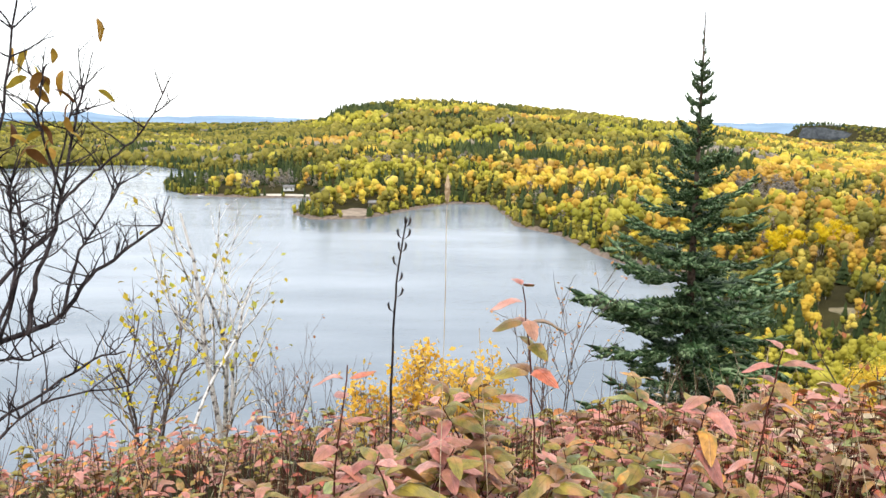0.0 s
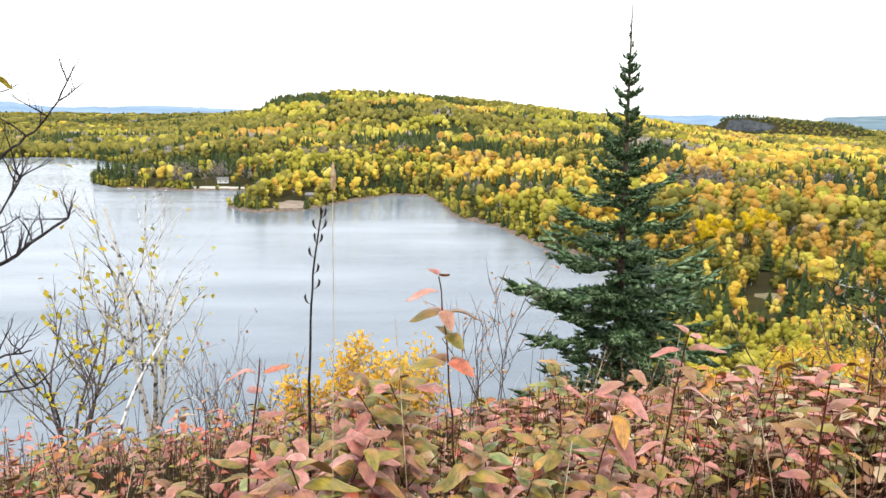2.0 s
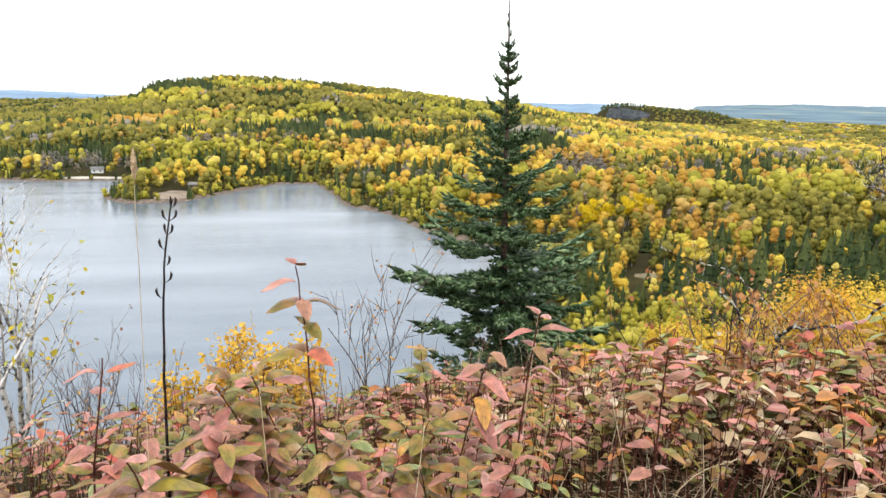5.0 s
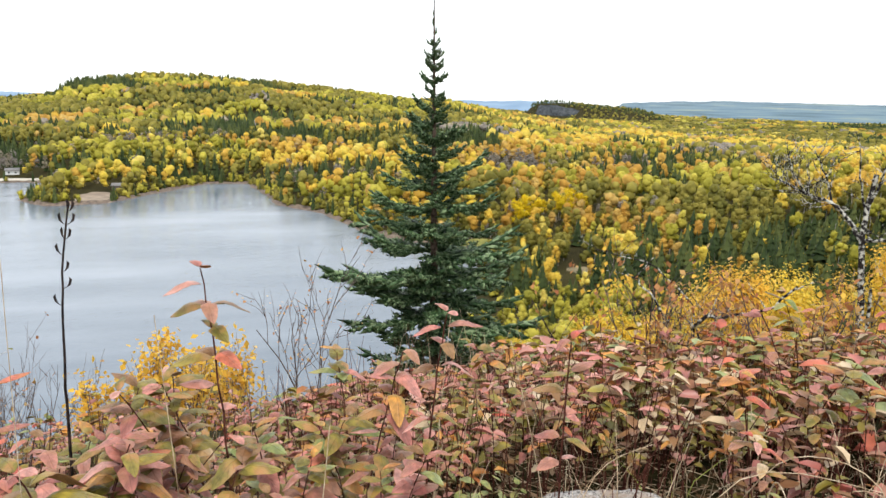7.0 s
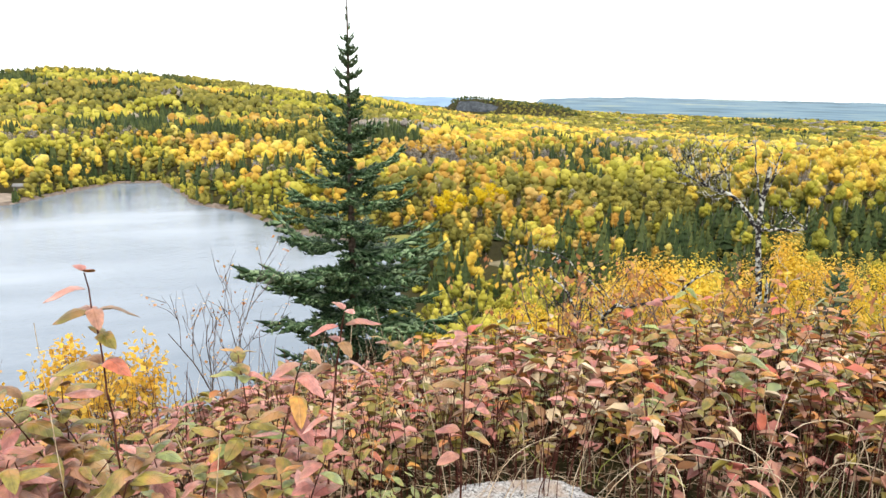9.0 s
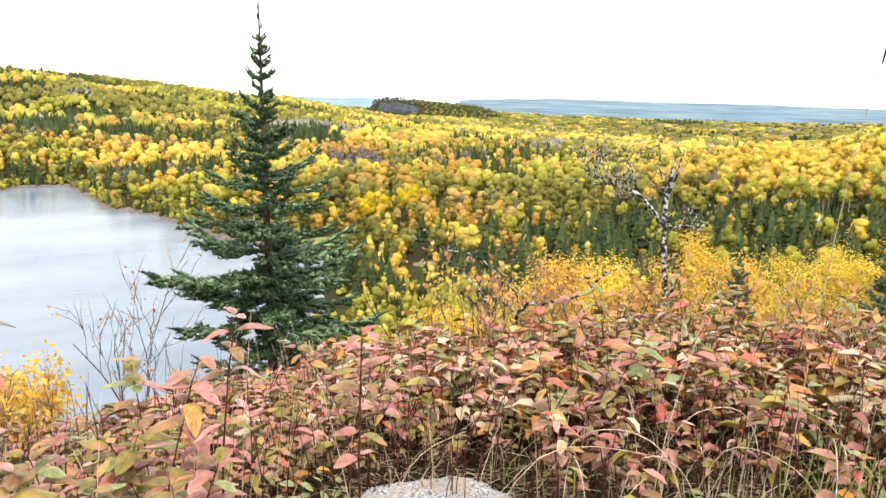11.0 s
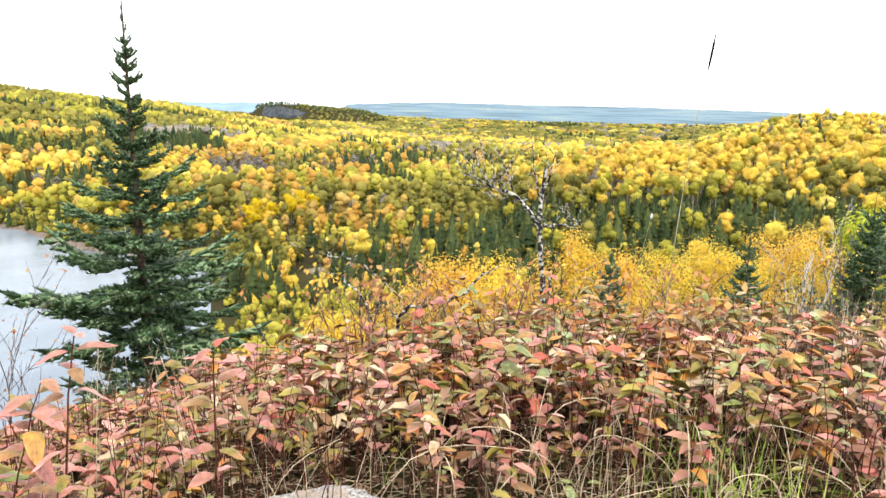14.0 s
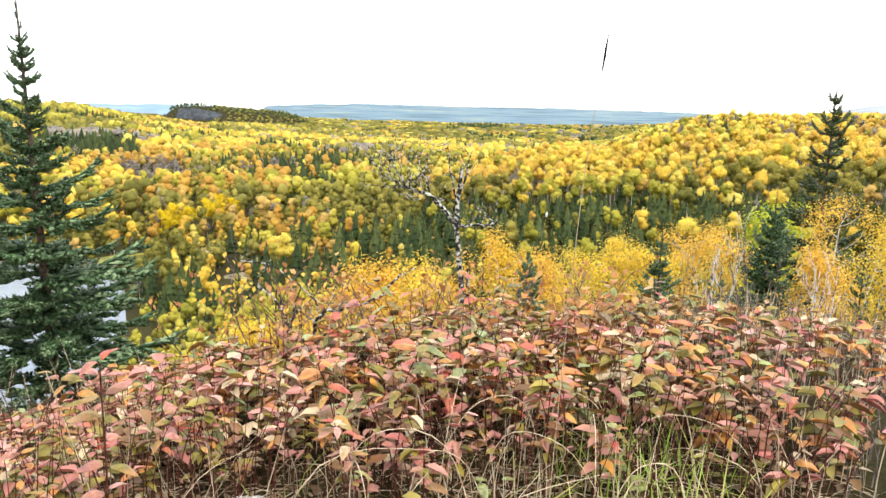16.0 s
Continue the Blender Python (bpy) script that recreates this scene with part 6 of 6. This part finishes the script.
fallen_twigs(field_spots(1.7, 3.8, 120, 33, 10, 80), 34)
straw("leaning white birch stem, broken and bare", [(-2.95, 7.45, gz(-2.95, 7.45)), (-2.80, 7.95, -1.72), (-2.62, 8.55, -1.25), (-2.52, 8.85, -0.92)], 0.024, 0.008, M_BIRCH_BARK, 4, None, "birch_sapling", "birch sapling")
M_SEED = bark("buff_seed_head", (0.34, 0.22, 0.12), (0.60, 0.44, 0.28), 300, 0.9)
straw("very thin grass stalk with a buff seed head", [(0.0, 0.86, gz(0.0, 0.86)), (-0.012, 0.84, 0.8), (-0.008, 0.83, 1.2), (-0.006, 0.83, 1.405)], 0.0006, 0.0004, M_DRY_STEM, 1, (0.032, 0.0032, M_SEED), "grass_stalk")
straw("tall pale straw ending in a dark pod", [(2.34, 1.24, gz(2.34, 1.24)), (2.31, 1.18, 0.75), (2.25, 1.10, 1.32), (2.18, 1.012, 1.62)], 0.0016, 0.0008, M_DRY_STEM, 2, (0.105, 0.0030, M_BLACK_STEM))
straw("hair-thin stalk with a white seed tuft", [(1.80, 0.98, gz(1.80, 0.98)), (1.78, 0.95, 0.8), (1.74, 0.84, 1.27)], 0.0005, 0.0003, M_DRY_STEM, 3, (0.014, 0.0026, M_WHITE), "grass_stalk")
for k, (x, y, tz, lx, ly) in enumerate([(0.35, 1.30, 0.86, 0.06, 0.02), (-0.62, 1.5, 0.70, 0.10, 0.1), (0.12, 1.75, 0.98, -0.05, 0.0), (0.80, 1.9, 0.90, 0.05, 0.0), (-0.95, 2.2, 0.80, -0.14, 0.0), (-0.35, 1.25, 0.72, 0.02, 0.0), (1.05, 1.55, 0.88, -0.12, 0.1), (1.9, 1.0, 0.60, -0.02, 0.02), (2.35, 0.9, 0.55, 0.1, 0.0), (2.0, 0.75, 0.62, 0.05, 0.05), (2.15, 1.6, 0.7, 0.3, 0.1)]):
    z = gz(x, y)
    straw("pale dry grass straw standing among shrubs", [(x, y, z), (x + lx * 0.3, y + ly * 0.3, z + (tz - z) * 0.5), (x + lx, y + ly, tz)], 0.0020, 0.0009, M_DRY_STEM, 30 + k)
for k, (x, y, dx, dy, z1) in enumerate([(1.42, 1.72, 0.55, -0.35, 0.42), (1.85, 1.35, 0.7, -0.2, 0.22), (2.0, 1.0, 0.5, -0.35, 0.2), (1.2, 1.9, 0.5, 0.2, 0.25)]):
    straw("bent pale straw lying across the shrubs", [(x, y, gz(x, y)), (x + dx * 0.4, y + dy * 0.4, z1), (x + dx, y + dy, z1 + 0.02)], 0.0022, 0.001, M_DRY_STEM, 50 + k)

rr = random.Random(91)
for k in range(16):
    x, y = polar(48 + 1.9 * k + rr.uniform(-1, 1), rr.uniform(2.35, 3.2))
    z = gz(x, y)
    a, long, high = rr.uniform(0, 2 * math.pi), rr.uniform(0.25, 0.6), rr.uniform(0.12, 0.42)
    dx, dy = long * math.cos(a), long * math.sin(a)
    straw("arched pale dry straw over the bare ground", [(x, y, z), (x + dx * 0.25, y + dy * 0.25, z + high), (x + dx * 0.7, y + dy * 0.7, z + high * 1.1), (x + dx, y + dy, z + high * rr.uniform(0.3, 0.9))], 0.0026, 0.0012, M_DRY_STEM, 300 + k)


def black_stalk():
    """The tall, blackened seed stalk with small curled pods."""
    rr = random.Random(6)
    x, y = -0.17, 1.94
    z = gz(x, y)
    root = thing("seed_stalk", "tall blackened dead flower stalk with curled pods", "stalk", (x, y, z))
    w = Wood(6)
    pts = w.limb([(0, 0, -0.05), (0.004, 0, 0.57 - z), (0.010, 0, 0.82 - z), (0.022, 0, 1.05 - z), (0.05, 0, 1.22 - z)], 0.0052, 0.0020, rr, 0.002)
    part("stem", w.mesh("stem", M_BLACK_STEM), root)
    for i in range(11):
        h = rr.uniform(0.68, 1.0)
        q = pts[int(h * (len(pts) - 1))]
        a = rr.uniform(0, 2 * math.pi)
        o = Vector((math.cos(a), 0.4 * math.sin(a), 0.45))
        pw = Wood(6)
        pw.tube([q, q + o * 0.009, q + o * 0.016 + Vector((0, 0, 0.004)), q + o * 0.019 + Vector((0, 0, 0.014)), q + o * 0.016 + Vector((0, 0, 0.022))], [0.0008, 0.001, 0.003, 0.0036, 0.0006])
        part("pod", pw.mesh("pod", M_BLACK_STEM), root)


black_stalk()


def granite(at, size, seed):
    """A low rounded slab of lichened rock."""
    bm = bmesh.new()
    bmesh.ops.create_icosphere(bm, subdivisions=5, radius=1.0)
    for v in bm.verts:
        p = v.co.copy()
        k = 1 + 0.16 * noise.noise(p * 1.6 + Vector((seed, 0, 0))) + 0.07 * noise.noise(p * 6) + 0.04 * noise.noise(p * 17)
        v.co = Vector((p.x * size[0], p.y * size[1], max(-0.4, min(0.62 + 0.1 * noise.noise(p * 3), p.z)) * size[2])) * k
    me = bpy.data.meshes.new("rock")
    bm.to_mesh(me)
    bm.free()
    m, n, l, p = tree_of("lichened_granite")
    fine, wide = noise_of(n, l, 95.0, 8.0, "Object", 0.7), noise_of(n, l, 9.0, 6.0)
    a = ramp(n, l, fine, [(0.40, (0.04, 0.036, 0.034)), (0.5, (0.33, 0.31, 0.29)), (0.66, (0.58, 0.56, 0.52))])
    l.new(mixed(n, l, ramp(n, l, wide, [(0.45, (0.0, 0.0, 0.0)), (0.62, (0.7, 0.7, 0.7))]), a, (0.34, 0.25, 0.18)), p.inputs["Base Color"])
    p.inputs["Roughness"].default_value = 0.92
    bumped(n, l, p, fine, 0.8, 0.006)
    me.materials.append(m)
    me.polygons.foreach_set("use_smooth", np.ones(len(me.polygons), dtype=bool))
    return thing("granite_rock", "low flat granite rock speckled with pale lichen", "rock", at, me=me, turn=-30)


granite((1.54, 2.0, -0.062), (0.36, 0.27, 0.17), 3)


def ground_plant(label, at, leaves, size, spread, tone, seed):
    rr = random.Random(seed)
    root = thing("ground_plant", label, "plant", at)
    for i in range(leaves):
        a = rr.uniform(0, 360)
        m = pose(rr.uniform(-spread, spread), rr.uniform(-spread, spread), rr.uniform(0.04, 0.16), rr.uniform(-25, 25), rr.uniform(-45, 10), a)
        part("leaf", LEAF_MESH[(tone, rr.choice((0.15, 0.35)))], root, m=m @ Matrix.Scale(size * rr.uniform(0.7, 1.2), 4))
    w = Wood(4)
    for i in range(4):
        w.tube([(0, 0, -0.03), (rr.uniform(-spread, spread) * 0.6, rr.uniform(-spread, spread) * 0.6, 0.14)], [0.003, 0.0015])
    part("stem", w.mesh("stem", M_RED_STEM), root)


ground_plant("low green leafy plant beside the rock", (1.19, 2.32, gz(1.19, 2.32)), 40, 0.06, 0.14, "green", 1)
ground_plant("small plant with rounded green leaves", (2.42, 1.54, gz(2.42, 1.54)), 9, 0.07, 0.06, "green", 2)
ground_plant("low green leafy plant in the grass", (2.80, 1.22, gz(2.80, 1.22)), 14, 0.07, 0.12, "green", 3)


# ---- across the lake: beach, boats, a cabin
def slab(name, label, cx, cy, rx, ry, mat, turn=0.0, lift=0.35, n=40):
    """A bare patch of ground that follows the land, a hand above it."""
    v, f = [], []
    for k in range(5):
        for i in range(n):
            a = 2 * math.pi * i / n
            q = k / 4 * (1 + 0.12 * math.sin(3 * a + cx) + 0.06 * math.sin(7 * a))
            x0, y0 = rx * q * math.cos(a), ry * q * math.sin(a)
            x, y = cx + x0 * math.cos(turn) - y0 * math.sin(turn), cy + x0 * math.sin(turn) + y0 * math.cos(turn)
            v.append((x, y, max(gz(x, y), LAKE) + lift * (1 - 0.8 * (k == 4))))
    f = [(k * n + i, k * n + (i + 1) % n, (k + 1) * n + (i + 1) % n, (k + 1) * n + i) for k in range(4) for i in range(n)]
    thing(name, label, "ground", me=solid(name, v, f, [mat]), kind="structure")


slab("beach_point", "bare sandy ground on the wooded point", -59, 444, 10, 15, M_SAND)
slab("beach_cove", "narrow pale sand beach in the cove", -122, 539, 27, 4.5, M_PALE_SAND)
slab("earth_clearing", "bare brown earth clearing in the woods", 120, 219, 4, 5.5, M_TRACK, 0.0, 0.12)
slab("marsh", "bright grassy marsh by the lake corner", 103, 281, 15, 8, M_MEADOW)
slab("mud_shore", "pale mud flat at the lake's edge", 95, 264, 2.5, 6, M_SAND, -0.4)


def shore_bank(first, last):
    """The low bank of bare earth and stones along the water's edge."""
    ring = SHORE[first:last]
    p = np.concatenate([np.linspace(a, b, max(2, int(np.hypot(*(b - a)) / 3.5)), endpoint=False) for a, b in zip(ring[:-1], ring[1:])])
    t = np.gradient(p, axis=0)
    n = unit_rows(np.stack([t[:, 1], -t[:, 0]], -1))
    n = np.where((shore_distance(p[:, 0] + n[:, 0] * 2, p[:, 1] + n[:, 1] * 2) > 0)[:, None], -n, n)
    k = 0.5 + 0.9 * vnoise(p[:, 0], p[:, 1], 14, 91) + 0.4 * vnoise(p[:, 0], p[:, 1], 4, 92)
    rows = [np.column_stack([p + n * (off * k[:, None] + 0.3), LAKE + up * k]) for off, up in ((2.4, -0.12), (1.3, 0.30), (0.5, 0.75), (-1.4, 1.15))]
    c = len(p)
    f = [(r * c + i, r * c + i + 1, (r + 1) * c + i + 1, (r + 1) * c + i) for r in range(3) for i in range(c - 1)]
    thing("shore_bank", "bare brown earth bank along the lake edge", "ground", me=solid("shore_bank", np.concatenate(rows), f, [M_BANK], smooth=True), kind="structure")


shore_bank(8, 26)


def cabin(at, size, turn, label, walls=None):
    root = thing("cabin", label, "cabin", at, turn=turn)
    lx, ly, h = size
    part("wall", box_mesh("wall", lx, ly, h, walls or M_WHITE), root)
    v = [(-lx * 0.56, -ly * 0.6, h), (lx * 0.56, -ly * 0.6, h), (lx * 0.56, 0, h * 1.55), (-lx * 0.56, 0, h * 1.55), (-lx * 0.56, ly * 0.6, h), (lx * 0.56, ly * 0.6, h)]
    v += [(x, y, z + 0.15) for x, y, z in v]
    part("roof", solid("roof", v, [(0, 1, 2, 3), (3, 2, 5, 4), (7, 6, 9, 8), (8, 9, 10, 11), (0, 3, 9, 6), (3, 4, 10, 9), (1, 7, 8, 2), (2, 8, 11, 5), (0, 6, 7, 1), (4, 5, 11, 10)], [M_ROOF]), root)
    for dx in (-0.25, 0.25):
        part("window", box_mesh("window", 1.0, 0.1, 1.0, M_CLIFF), root, m=pose(lx * dx, -ly * 0.5 - 0.03, h * 0.4))


def box_mesh(name, lx, ly, h, mat):
    bm = bmesh.new()
    bmesh.ops.create_cube(bm, size=1.0, matrix=Matrix.Translation((0, 0, h / 2)) @ Matrix.Diagonal((lx, ly, h, 1)))
    bmesh.ops.bevel(bm, geom=bm.edges[:], offset=min(lx, ly, h) * 0.03, segments=1, affect="EDGES")
    me = bpy.data.meshes.new(name)
    bm.to_mesh(me)
    bm.free()
    me.materials.append(mat)
    return me


def boat(at, turn):
    """A small open boat, drawn up at the shore."""
    v, f = [], []
    secs = [(-2.2, 0.62, 0.0), (-1.2, 0.78, -0.05), (0.2, 0.80, -0.05), (1.5, 0.5, 0.05), (2.3, 0.05, 0.30)]
    for x, w_, k in secs:
        v += [(x, -w_, 0.55 + k), (x, -w_ * 0.7, 0.05 + k), (x, w_ * 0.7, 0.05 + k), (x, w_, 0.55 + k), (x, w_ * 0.9, 0.52 + k), (x, w_ * 0.6, 0.14 + k), (x, -w_ * 0.6, 0.14 + k), (x, -w_ * 0.9, 0.52 + k)]
    for i in range(len(secs) - 1):
        for j in range(8):
            f.append((i * 8 + j, i * 8 + (j + 1) % 8, i * 8 + 8 + (j + 1) % 8, i * 8 + 8 + j))
    f.append((0, 1, 2, 3))
    root = thing("rowing_boat", "small white open boat at the far shore", "boat", at, turn=turn, group="boats on the shore")
    part("hull", solid("hull", v, f, [M_WHITE]), root)
    part("thwart", box_mesh("thwart", 0.3, 1.3, 0.05, M_ROOF), root, m=pose(-0.4, 0, 0.35))


cabin((-124, 556, max(gz(-124, 556), LAKE)), (8, 6, 2.8), 10, "small white cabin with grey roof behind the beach")
cabin((-50, 470, max(gz(-50, 470), LAKE)), (7, 5, 2.6), -8, "brown log cabin among trees on the point", M_LOGS)
cabin((-212, 598, max(gz(-212, 598), LAKE) + 1.0), (7, 5, 2.8), 15, "small white cabin half hidden by shore trees")
boat((-185, 538, LAKE - 0.05), 20)
boat((-340, 815, LAKE - 0.05), 70)
boat((56, 386, LAKE - 0.02), 140)
